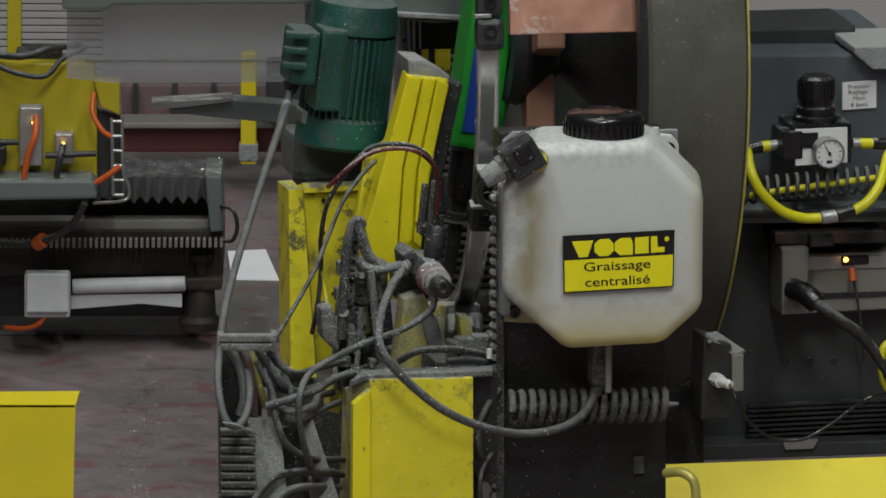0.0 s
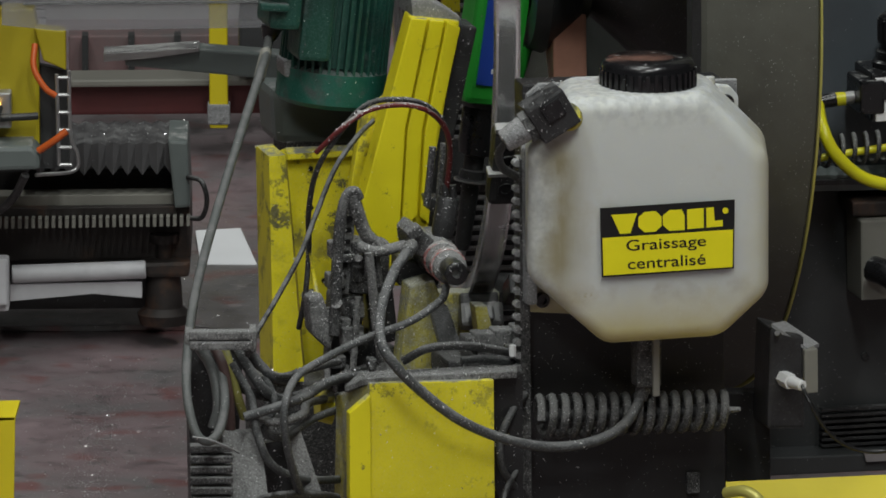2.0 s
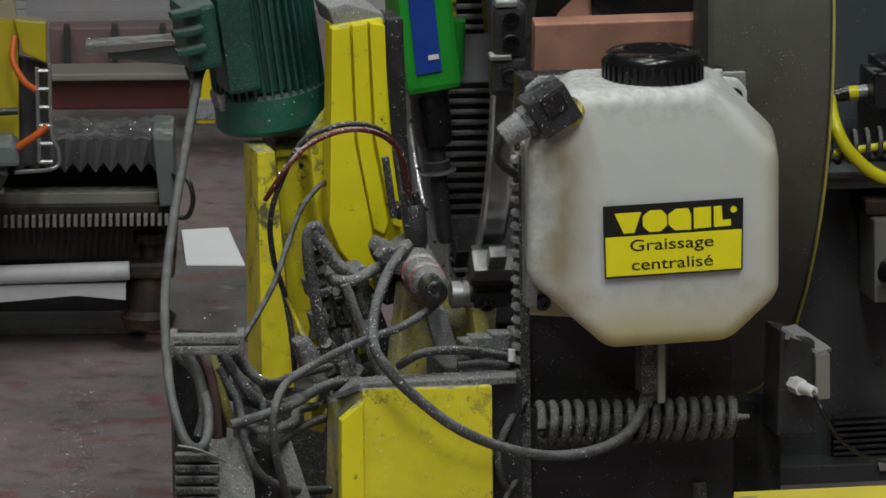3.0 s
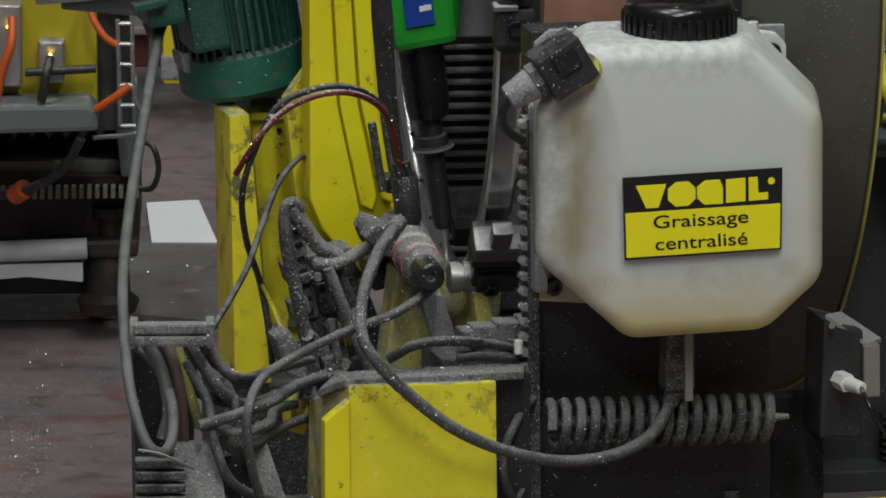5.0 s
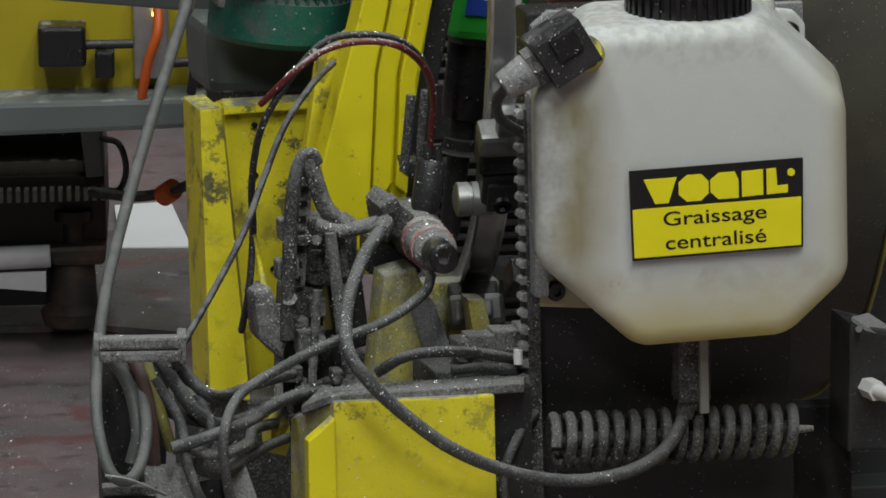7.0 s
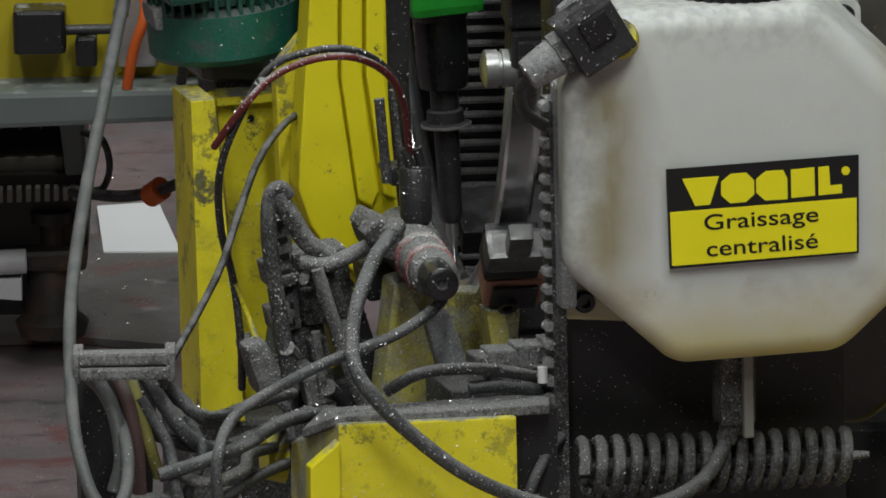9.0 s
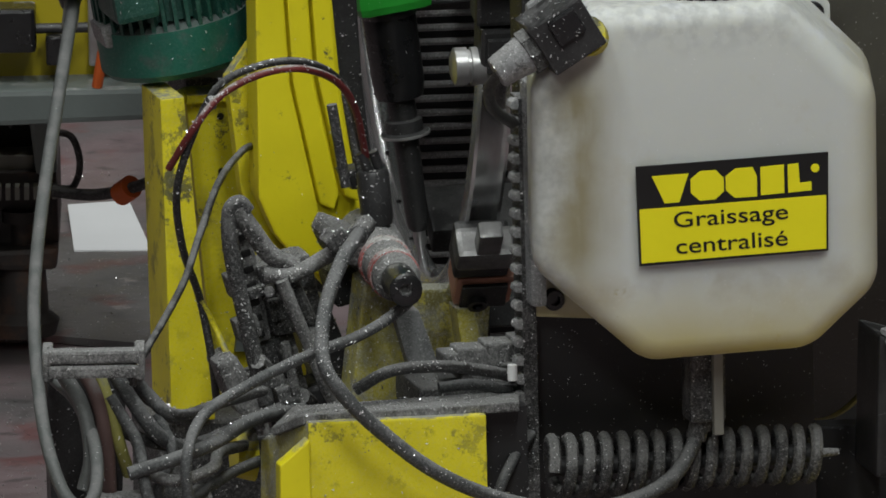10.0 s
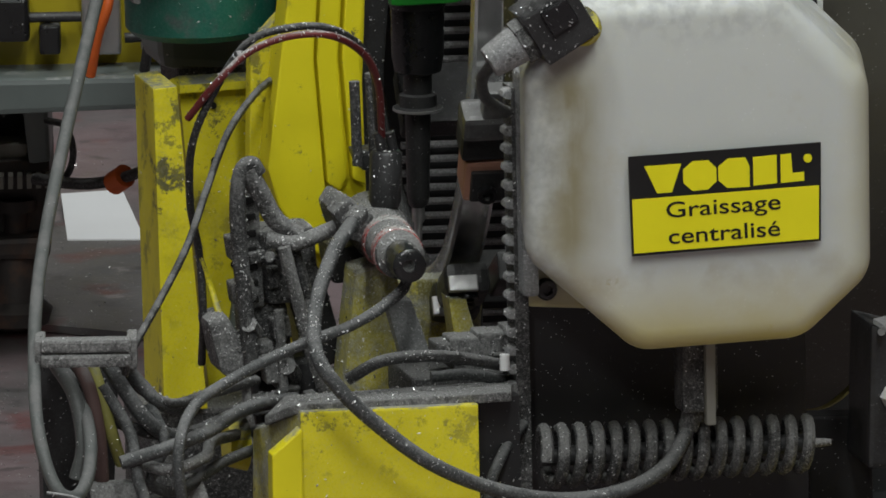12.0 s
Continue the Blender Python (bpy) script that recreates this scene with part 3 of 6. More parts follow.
# ---- yellow machine frame ----
def lower_yellow_box():
    g = base("machine_bed_box", (-0.0265, 0.0965, 0.0991), "bright yellow steel machine housing with a dusty top edge", "machine housing")
    front = [(-0.0759, 0.0326, 0.3069), (0.0295, 0.0589, 0.3042), (0.0310, 0.0593, 0.0011), (-0.0747, 0.0329, 0.0065)]
    part("front_plate", prism(front, AY * 0.02, 0.0015), M_yellow, g)
    side = [(-0.0759, 0.0331, 0.3067), (-0.0747, 0.0334, 0.0064), (-0.1119, 0.1061, -0.0105), (-0.1048, 0.1078, 0.2799)]
    part("side_plate", prism(side, AY * 0.01 + AX * 0.006, 0.001), M_dirty_yellow, g)
    part("corner_strip", prism([(-0.0929, 0.0201, 0.2835), (-0.0752, 0.0245, 0.2980), (-0.0741, 0.0248, 0.0083), (-0.0937, 0.0199, 0.0093)], AY * 0.012, 0.001), M_yellow_clean, g)
    part("top_ledge", prism([(-0.0976, 0.0787, 0.2945), (-0.0788, 0.0370, 0.3106), (0.0491, 0.0689, 0.3093), (0.0489, 0.1359, 0.3015), (-0.0853, 0.1127, 0.2997)], UP * -0.006, 0.001), M_dusty, g)
    part("dark_web", prism([(0.0294, 0.0846, 0.2987), (0.0536, 0.0907, 0.3023), (0.0542, 0.0908, 0.1839), (0.0369, 0.0865, 0.1907), (0.0298, 0.0847, 0.2088)], AY * 0.01), M_black_panel, g)
    part("knob", rod((-0.1098, 0.1375, 0.2646), (-0.1213, 0.1346, 0.2652), 0.016, 0.013), M_yellow, g)
    return g


lower_yellow_box()


def back_plate():
    g = base("yellow_back_plate", (-0.1329, 0.2761, 0.0583), "upright yellow steel guard plate with a folded flange and bolt holes", "guard plate")
    part("plate", prism([(-0.1575, 0.2802, 0.4582), (-0.0878, 0.2976, 0.4587), (-0.0870, 0.2978, 0.2393), (-0.1406, 0.2844, 0.2418)], AY * 0.008, 0.001), M_yellow, g)
    part("flange", prism([(-0.1717, 0.2148, 0.4673), (-0.1573, 0.2184, 0.4679), (-0.1422, 0.2222, 0.2671), (-0.1688, 0.2156, 0.2683)], AY * 0.05, 0.001), M_yellow, g)
    part("top_edge", prism([(-0.1717, 0.2148, 0.4679), (-0.1575, 0.2802, 0.4618), (-0.0866, 0.2979, 0.4610), (-0.0865, 0.2876, 0.4583), (-0.1562, 0.2702, 0.4579)], UP * -0.005), M_yellow, g)
    for place in ((-0.1364, 0.2839, 0.4082), (-0.1365, 0.2839, 0.4422), (-0.1257, 0.2866, 0.3428)):
        part("hole", lathe(Vector(place), -AY, [(0, 0.0022), (0.0006, 0.0022)], 12), M_label_black, g)
    part("plinth", prism([(-0.1783, 0.2235, 0.2678), (-0.0633, 0.2522, 0.2623), (-0.0622, 0.2524, 0.0260), (-0.1775, 0.2237, 0.0260)], AY * 0.07, 0.004), M_dusty_dark, g, "dust-covered dark steel plinth")
    part("opening", prism([(-0.1301, 0.2767, 0.2972), (-0.1267, 0.2776, 0.3209), (-0.1151, 0.2805, 0.3293), (-0.1017, 0.2838, 0.3287), (-0.0958, 0.2853, 0.2956)], AY * 0.004), M_grey_enamel, g)
    g.location += Vector((0.0080, 0.12, -0.0254))
    return g


back_plate()


def tilt_slab():
    """Slanted yellow slabs under the drilling point."""
    g = base("slanted_yellow_slab", (-0.0213, 0.2008, 0.0758), "slanted dusty yellow steel slab below the drill", "machine frame")
    part("slab", prism([(-0.0422, 0.1956, 0.3565), (-0.0214, 0.2008, 0.3614), (0.0068, 0.2078, 0.2799), (-0.0512, 0.1934, 0.2827)], AY * 0.03, 0.002), M_dirty_yellow, g)
    part("edge", prism([(-0.0253, 0.1895, 0.3400), (-0.0096, 0.1934, 0.3393), (0.0104, 0.1984, 0.2790), (-0.0094, 0.1935, 0.2799)], AY * 0.02, 0.001), M_bracket, g)
    part("rear_slab", prism([(-0.0228, 0.4272, 0.3020), (0.0348, 0.4415, 0.2993), (0.0292, 0.4401, 0.2274), (-0.0001, 0.4328, 0.2288)], AY * 0.02, 0.002), M_dirty_yellow, g)
    part("rib", prism([(0.0128, 0.3742, 0.3013), (0.0233, 0.3768, 0.3008), (0.0293, 0.3783, 0.2766), (0.0282, 0.3781, 0.2527), (0.0189, 0.3757, 0.2531)], AY * 0.02, 0.001), M_dirty_yellow, g)
    return g


tilt_slab()

# ---- the rim, and the rotating chuck that holds it ----
RIM_YAW = radians(9)
RX = Vector((math.cos(RIM_YAW), math.sin(RIM_YAW), 0))      # the rim's axle
RY = Vector((-math.sin(RIM_YAW), math.cos(RIM_YAW), 0))
RIM_R = 0.300
RIM_C = Vector((-0.0054, 0.5758, 0.2732)) + UP * RIM_R


def ring(centre, axis, profile, seg=120, bm=None):
    """A closed ring: an outline of (along the axis, radius) swept once about the axis."""
    a, s, t = frame_of(axis)
    bm2 = bmesh.new()
    rows = []
    for k in range(seg):
        d = s * math.cos(k * math.tau / seg) + t * math.sin(k * math.tau / seg)
        rows.append([bm2.verts.new(Vector(centre) + a * h + d * r) for h, r in profile])
    n = len(profile)
    for k in range(seg):
        A, B = rows[k], rows[(k + 1) % seg]
        for j in range(n):
            bm2.faces.new((A[j], A[(j + 1) % n], B[(j + 1) % n], B[j]))
    return add(bm, bm2)


def bicycle_rim():
    g = base("bicycle_rim", RIM_C, "bare bright aluminium bicycle rim standing in a rotating chuck", "bicycle rim")
    R = RIM_R
    prof = [(-0.0105, R + 0.009), (-0.0085, R + 0.010), (-0.0075, R + 0.003), (0.0075, R + 0.003), (0.0085, R + 0.010), (0.0105, R + 0.009),
            (0.0110, R - 0.003), (0.0075, R - 0.010), (0.003, R - 0.0125), (-0.003, R - 0.0125), (-0.0075, R - 0.010), (-0.0110, R - 0.003)]
    part("hoop", ring(RIM_C, RX, prof, 160), M_alu, g, "", True)
    for k in range(36):
        an = radians(10 * k + 5)
        d = -RY * math.sin(an) - UP * math.cos(an)
        part("spoke_hole", rod(RIM_C + d * (R - 0.0132), RIM_C + d * (R - 0.0122), 0.0016, None, 8), M_label_black, g)
    return g


rim = bicycle_rim()
JAW_START, JAW_STEP = 62.0, 36.0


def drum():
    g = base("chuck_drum", RIM_C + AX * 0.3, "large dust-speckled olive steel drum with a yellow back edge", "drum")
    off0 = (Vector((0.2081, 0.2271, 0.6298)) - RIM_C).dot(AX)
    off1 = (Vector((0.3098, 0.2524, 0.6254)) - RIM_C).dot(AX)
    R = 0.392
    part("shell", ring(RIM_C, AX, [(off0, R - 0.004), (off0 + 0.004, R), (off1 - 0.003, R), (off1, R - 0.003), (off1, 0.10), (off0 + 0.08, 0.10), (off0 + 0.08, R - 0.03), (off0, R - 0.03)], 180), M_drum, g, "", True)
    part("back_edge", ring(RIM_C, AX, [(off1 - 0.0005, R - 0.002), (off1 + 0.0015, R - 0.002), (off1 + 0.0015, R + 0.0012), (off1 - 0.0005, R + 0.0012)], 180), M_brass, g)
    part("front_edge", ring(RIM_C, AX, [(off0 - 0.006, R - 0.012), (off0, R - 0.004), (off0, R - 0.03), (off0 - 0.006, R - 0.03)], 180), M_black, g)
    # Pale colour here stands in for light falling in from behind the drum.
    part("inner_face", lathe(RIM_C + AX * (off0 + 0.075), AX, [(0, R - 0.031), (0.004, R - 0.031)], 90), M_grey_enamel, g)
    return g, off0


drum_thing, DRUM_FRONT = drum()


def chuck():
    g = base("rim_chuck", RIM_C, "rotating steel chuck with copper-faced clamping jaws round the rim", "chuck")
    part("hub_disc", lathe(RIM_C + RX * 0.105, RX, [(0, 0.050), (0.002, 0.062), (0.010, 0.062), (0.012, 0.05)], 48), M_drum, g, "", True)
    part("hub_ring", ring(RIM_C, RX, [(0.062, 0.060), (0.062, 0.085), (0.075, 0.090), (0.105, 0.070)], 48), M_dark_case, g, "", True)
    part("axle", rod(RIM_C + RX * 0.11, RIM_C + RX * (DRUM_FRONT + 0.07), 0.05, 0.13, 40), M_black, g, "", True)
    for k in range(5):
        an = radians(72 * k + 20)
        d = -RY * math.sin(an) - UP * math.cos(an)
        t = d.cross(RX)
        part("hub_wedge", prism([RIM_C + RX * 0.080 + d * 0.062 - t * 0.030, RIM_C + RX * 0.080 + d * 0.062 + t * 0.030, RIM_C + RX * 0.080 + d * 0.120 + t * 0.012, RIM_C + RX * 0.080 + d * 0.120 - t * 0.012], RX * 0.03, 0.003), M_copper, g, "tarnished copper wedge")
    for k in range(10):
        an = radians(JAW_START + JAW_STEP * k)
        d = -RY * math.sin(an) - UP * math.cos(an)      # outwards
        t = d.cross(RX)                                 # upwards on the near side
        m = RIM_C + d * RIM_R
        o = m - RX * 0.001
        if k in (8, 9):
            jaw = part("jaw", block(o - t * 0.002 + d * 0.020, (0.034, 0.030, 0.024), RX, t, d, 0.003), M_black, g, "black steel clamping jaw")
            part("jaw_cap", block(o + t * 0.014 + d * 0.030, (0.038, 0.018, 0.022), RX, t, d, 0.004), M_ground_steel, jaw, "dull ground steel cap")
            part("jaw_tongue", block(o + t * 0.031 + d * 0.034, (0.015, 0.022, 0.012), RX, t, d, 0.002), M_ground_steel, jaw)
            part("copper_pad", block(o - t * 0.034 + d * 0.018 + RX * 0.004, (0.036, 0.030, 0.026), RX, t, d, 0.003), M_copper if k == 8 else M_black, jaw, "worn copper pad" if k == 8 else "")
            part("pad_plate", block(o - t * 0.036 + d * 0.032 + RX * 0.004, (0.028, 0.022, 0.004), RX, t, d, 0.001), M_black, jaw)
            part("pad_screw", lathe(o - t * 0.040 + d * 0.034, d, [(0, 0.006), (0.004, 0.006), (0.004, 0.0035), (0.001, 0.003), (0.001, 0)], 14), M_black_plastic, jaw, "", True)
        else:
            jaw = part("jaw", block(o + t * 0.004 + d * 0.021, (0.030, 0.034, 0.022), RX, t, d, 0.007), M_black, g, "black steel clamping jaw")
            part("jaw_plate", block(o + t * 0.044 + d * 0.021, (0.028, 0.044, 0.020), RX, t, d, 0.006), M_black, jaw)
            part("jaw_edge", block(o + t * 0.069 + d * 0.026 - RX * 0.004, (0.018, 0.005, 0.010), RX, t, d, 0.001), M_steel, jaw, "bright worn jaw edge")
            part("jaw_edge", block(o + t * 0.023 + d * 0.028 - RX * 0.008, (0.018, 0.004, 0.012), RX, t, d, 0.001), M_steel, jaw, "bright worn jaw edge")
        for q in (() if k in (8, 9) else (0.006, 0.036, 0.056)):
            part("socket_screw", lathe(o + t * q + d * 0.0315, d, [(0, 0.0070), (0.002, 0.0070), (0.002, 0.0042), (-0.002, 0.004), (-0.002, 0)], 16), M_black_plastic, jaw, "", True)
        if k == 9:
            part("pin", lathe(o - t * 0.046 + d * 0.020 - RX * 0.030, RX, [(0, 0.007), (0.002, 0.0115), (0.0095, 0.0115), (0.010, 0.0100), (0.0115, 0.0100), (0.012, 0.0115), (0.026, 0.0115)], 22), M_steel, jaw, "round steel pin", True)
        L0, L1 = 0.022, DRUM_FRONT + 0.055
        part("copper_bar", block(o + RX * ((L0 + L1) / 2) + t * 0.024 + d * 0.010, (L1 - L0, 0.044, 0.018), RX, t, d, 0.0015), M_copper if k in (0, 1, 2) else M_black, jaw, "copper-coated jaw carrier bar" if k in (0, 1, 2) else "")
    return g


chuck_thing = chuck()

# ---- the tilting drilling head ----
PIVOT = Vector((0.0030, 0.3408, 0.3173))


def drilling_head():
    g = base("drilling_head", PIVOT, "tilting drilling head with yellow arm, green motor and dusty fittings", "drilling machine")
    # ribbed yellow arm
    arm = part("arm", prism([(-0.0395, 0.3302, 0.5648), (0.0013, 0.3404, 0.5588), (-0.0190, 0.3353, 0.4468), (-0.0265, 0.3335, 0.3818), (-0.0300, 0.3326, 0.3284), (-0.0560, 0.3261, 0.3291), (-0.0784, 0.3206, 0.3778), (-0.0820, 0.3197, 0.4048)], AY * 0.03, 0.002), M_yellow_clean, g, "bright yellow painted arm")
    part("ridge", prism([(-0.0406, 0.3176, 0.5661), (-0.0260, 0.3212, 0.5643), (-0.0460, 0.3163, 0.4682), (-0.0509, 0.3150, 0.3850), (-0.0572, 0.3135, 0.3465), (-0.0689, 0.3106, 0.3560), (-0.0800, 0.3078, 0.3834), (-0.0830, 0.3070, 0.4074)], AY * 0.014, 0.0015), M_yellow_clean, arm)
    part("ridge", prism([(-0.0243, 0.3258, 0.5628), (-0.0115, 0.3290, 0.5610), (-0.0320, 0.3239, 0.4638), (-0.0364, 0.3228, 0.3925), (-0.0422, 0.3213, 0.3838), (-0.0492, 0.3196, 0.3901), (-0.0443, 0.3208, 0.4673)], AY * 0.012, 0.0015), M_yellow_clean, arm)
    part("ridge", prism([(-0.0097, 0.3274, 0.5608), (0.0019, 0.3303, 0.5549), (-0.0180, 0.3253, 0.4636), (-0.0262, 0.3233, 0.3840), (-0.0335, 0.3215, 0.3900), (-0.0292, 0.3225, 0.4641)], AY * 0.012, 0.0015), M_yellow_clean, arm)
    part("web", prism([(-0.0593, 0.3614, 0.4918), (-0.0418, 0.3657, 0.4910), (-0.0646, 0.3601, 0.3577), (-0.0880, 0.3542, 0.3588), (-0.0951, 0.3525, 0.4009), (-0.0837, 0.3553, 0.4720)], AY * 0.012, 0.001), M_yellow, arm)
    part("head_cap", prism([(-0.0408, 0.3351, 0.5799), (-0.0233, 0.3394, 0.5779), (0.0018, 0.3457, 0.5614), (0.0019, 0.3457, 0.5518), (-0.0395, 0.3354, 0.5620)], AY * 0.05, 0.002), M_bracket, g, "dust-covered cap plate")
    part("slide_rail", prism([(0.0024, 0.3562, 0.5527), (0.0164, 0.3596, 0.5491), (-0.0053, 0.3542, 0.4488), (-0.0189, 0.3508, 0.3599), (-0.0388, 0.3459, 0.3608), (-0.0240, 0.3496, 0.4437)], AY * 0.04, 0.002), M_black, g)
    # electric motor
    top, bot = Vector((-0.0985, 0.4185, 0.5995)), Vector((-0.1108, 0.4155, 0.4877))
    ax, sx, tx = frame_of(bot - top, AY)
    n = (bot - top).length
    mot = part("motor", lathe(top, ax, [(-0.012, 0.030), (-0.006, 0.044), (0.0, 0.047), (0.006, 0.040), (n - 0.022, 0.040)], 36), M_green_motor, g, "dark green finned electric motor housing", True)
    for k in range(40):
        an = k * math.tau / 40
        d = sx * math.cos(an) + tx * math.sin(an)
        part("fin", block(top + ax * (n * 0.46) + d * 0.0425, (0.009, 0.0024, n * 0.78), d, ax.cross(d), ax), M_green_motor, mot)
    part("fan_cowl", lathe(top, ax, [(-0.030, 0.036), (-0.026, 0.043), (-0.004, 0.047), (0.004, 0.047)], 36), M_green_motor, mot, "", True)
    part("motor_flange", lathe(bot, ax, [(-0.020, 0.044), (-0.017, 0.0475), (0.010, 0.0475), (0.014, 0.044), (0.014, 0.0)], 40), M_green_flange, g, "", True)
    side = sx if sx.dot(AX) > 0 else -sx
    jb = part("terminal_box", block((-0.1259, 0.3809, 0.5632), (0.028, 0.05, 0.086), side, AY, None, 0.004), M_green_motor, g)
    lid = part("terminal_lid", block((-0.1526, 0.3639, 0.5795), (0.028, 0.052, 0.056), side, AY, None, 0.005), M_green_motor, g, "dark green terminal box lid")
    for q in (-0.020, -0.004, 0.012):
        part("lid_rib", block(Vector((-0.1574, 0.3318, 0.5858)) + ax * q, (0.026, 0.012, 0.007), side, AY, None, 0.002), M_green_motor, lid)
    part("lug", prism([(-0.1509, 0.3849, 0.5157), (-0.1381, 0.3881, 0.5152), (-0.1427, 0.3870, 0.4999), (-0.1509, 0.3849, 0.5014)], AY * 0.03, 0.003), M_bracket, g)
    part("cable_gland", rod((-0.1608, 0.3722, 0.5480), (-0.1636, 0.3714, 0.5368), 0.0095, 0.0055), M_black_plastic, g, "", True)
    # drill unit
    t0, t1 = Vector((0.0319, 0.5748, 0.5245)), Vector((-0.0041, 0.5658, 0.2729))
    da = (t1 - t0).normalized()
    dn = AY.cross(da).normalized()
    dl = (t1 - t0).length
    drill = part("drill_body", block(t0 - da * 0.022, (0.048, 0.05, 0.21), -dn, AY, None, 0.006), M_green_drill, g, "bright green drill motor with blue plate")
    part("blue_plate", block(t0 - da * 0.005 - AY * 0.0262 + dn * 0.004, (0.022, 0.002, 0.14), -dn, AY, None), M_blue, drill)
    part("plate_mark", block(t0 + da * 0.052 - AY * 0.0275 - dn * 0.001, (0.009, 0.001, 0.004), -dn, AY, None), M_white, drill)
    part("drill_foot", lathe(t0 + da * 0.080, da, [(0, 0.019), (0.003, 0.0195), (0.008, 0.017)], 24), M_black, drill, "", True)
    part("side_lobe", rod(t0 + da * 0.03 - dn * 0.026, t0 + da * 0.078 - dn * 0.022, 0.012, 0.009), M_green_drill, drill, "", True)
    sp = new("spindle")
    sp.parent = g
    sp.location = t0 - PIVOT
    part("nose", lathe(t0 + da * 0.080, da, [(0, 0.0155), (0.004, 0.0168), (0.050, 0.0162), (0.060, 0.0145), (0.062, 0.009)], 24), M_black_plastic, sp, "", True)
    part("collar", lathe(t0 + da * 0.142, da, [(0, 0.0088), (0.012, 0.0088), (0.013, 0.0115), (0.020, 0.0118), (0.021, 0.0150), (0.023, 0.0150), (0.0235, 0.009)], 28), M_black, sp, "", True)
    part("washer", lathe(t0 + da * 0.1632, da, [(0, 0.0156), (0.0016, 0.0156)], 28), M_steel, sp, "bright steel washer", True)
    part("shaft", lathe(t0 + da * 0.160, da, [(0, 0.0080), (0.004, 0.0080), (dl - 0.195, 0.0070), (dl - 0.190, 0.0060), (dl - 0.188, 0.0040)], 20), M_black, sp, "", True)
    part("bit", lathe(t1 - da * 0.030, da, [(0, 0.0042), (0.010, 0.0040), (0.012, 0.0026), (0.027, 0.0024), (0.030, 0.0)], 12), M_steel, sp, "", True)
    # round proximity sensor with red rings, pointing to the viewer's side
    s0, s1 = Vector((-0.0280, 0.3022, 0.3699)), Vector((-0.0023, 0.1025, 0.3869))
    sa = (s1 - s0).normalized()
    sl = (s1 - s0).length
    sen = part("sensor", lathe(s0, sa, [(0, 0.016), (0.01, 0.0178), (sl * 0.3, 0.0178), (sl * 0.32, 0.0160), (sl * 0.8, 0.0142), (sl * 0.82, 0.0100), (sl, 0.0095), (sl + 0.0005, 0.003), (sl - 0.004, 0.0025)], 28), M_dusty, g, "dust-caked round sensor with red rings", True)
    for h, r in ((0.50, 0.0163), (0.70, 0.0155)):
        part("red_ring", lathe(s0 + sa * (sl * h), sa, [(0, r - 0.002), (0.001, r), (sl * 0.05, r - 0.0003), (sl * 0.05 + 0.001, r - 0.002)], 28), M_red, sen, "", True)
    part("sensor_tip", lathe(s0 + sa * (sl * 0.83), sa, [(0, 0.0106), (sl * 0.18, 0.0100), (sl * 0.185, 0.0085), (sl * 0.185, 0.004), (sl * 0.15, 0.003)], 28), M_black_plastic, sen, "", True)
    # twin-hose solenoid above the sensor
    part("solenoid", lathe((-0.0092, 0.2451, 0.4235), Vector((-0.0148, 0.2436, 0.3899)) - Vector((-0.0092, 0.2451, 0.4235)), [(0, 0.0085), (0.002, 0.0098), (0.030, 0.0098), (0.034, 0.0085)], 20), M_black, g, "", True)
    part("clamp", prism([(-0.0291, 0.2710, 0.4193), (-0.0012, 0.2780, 0.4156), (-0.0035, 0.2774, 0.4026), (-0.0256, 0.2719, 0.4060)], AY * 0.02, 0.003), M_black, g)
    part("push_in_fitting", rod((-0.0127, 0.2442, 0.4356), (-0.0115, 0.2445, 0.4236), 0.0032), M_black, g)
    part("push_in_fitting", rod((-0.0057, 0.2459, 0.4341), (-0.0051, 0.2461, 0.4233), 0.0032), M_black, g)
    part("side_rod", rod((-0.0223, 0.2624, 0.4644), (-0.0279, 0.2610, 0.4130), 0.0032), M_dusty_dark, g, "", True)
    part("side_rod", rod((-0.0130, 0.2750, 0.4649), (-0.0175, 0.2739, 0.4175), 0.0028), M_dusty_dark, g, "", True)
    # hoses that arch over the arm
    hose = [(-0.0104, 0.2448, 0.4325), (-0.0075, 0.2249, 0.4692), (-0.0127, 0.2030, 0.4944), (-0.0288, 0.1783, 0.5141), (-0.0520, 0.1726, 0.5192), (-0.0780, 0.1661, 0.5151), (-0.0993, 0.1608, 0.5013), (-0.1214, 0.1759, 0.4774)]
    part("red_hose", tube(hose, 0.0023), M_red_hose, g, "red rubber hose", True)
    o = AY * 0.006 + UP * 0.0036
    part("black_hose", tube([Vector(p) + o for p in hose[:6]] + [(-0.1040, 0.1699, 0.4917), (-0.1213, 0.1759, 0.4608), (-0.1284, 0.1947, 0.4214), (-0.1285, 0.2153, 0.3845), (-0.1318, 0.2145, 0.3460), (-0.1378, 0.2336, 0.3123)], 0.0024), M_cable_black, g, "", True)
    part("yellow_lead", tube([(-0.1285, 0.2153, 0.3827), (-0.1250, 0.2162, 0.3635), (-0.1213, 0.2068, 0.3448)], 0.0020), M_yellow, g, "", True)
    part("tie", lathe((-0.0866, 0.1670, 0.5119), AX, [(0, 0.0042), (0.003, 0.0042)], 10), M_bracket, g)
    part("solenoid_plug", prism([(-0.1293, 0.1945, 0.3473), (-0.1166, 0.1977, 0.3497), (-0.1060, 0.2003, 0.3136), (-0.1106, 0.1992, 0.2989), (-0.1257, 0.1954, 0.3145)], AY * 0.03, 0.004), M_dusty, g)
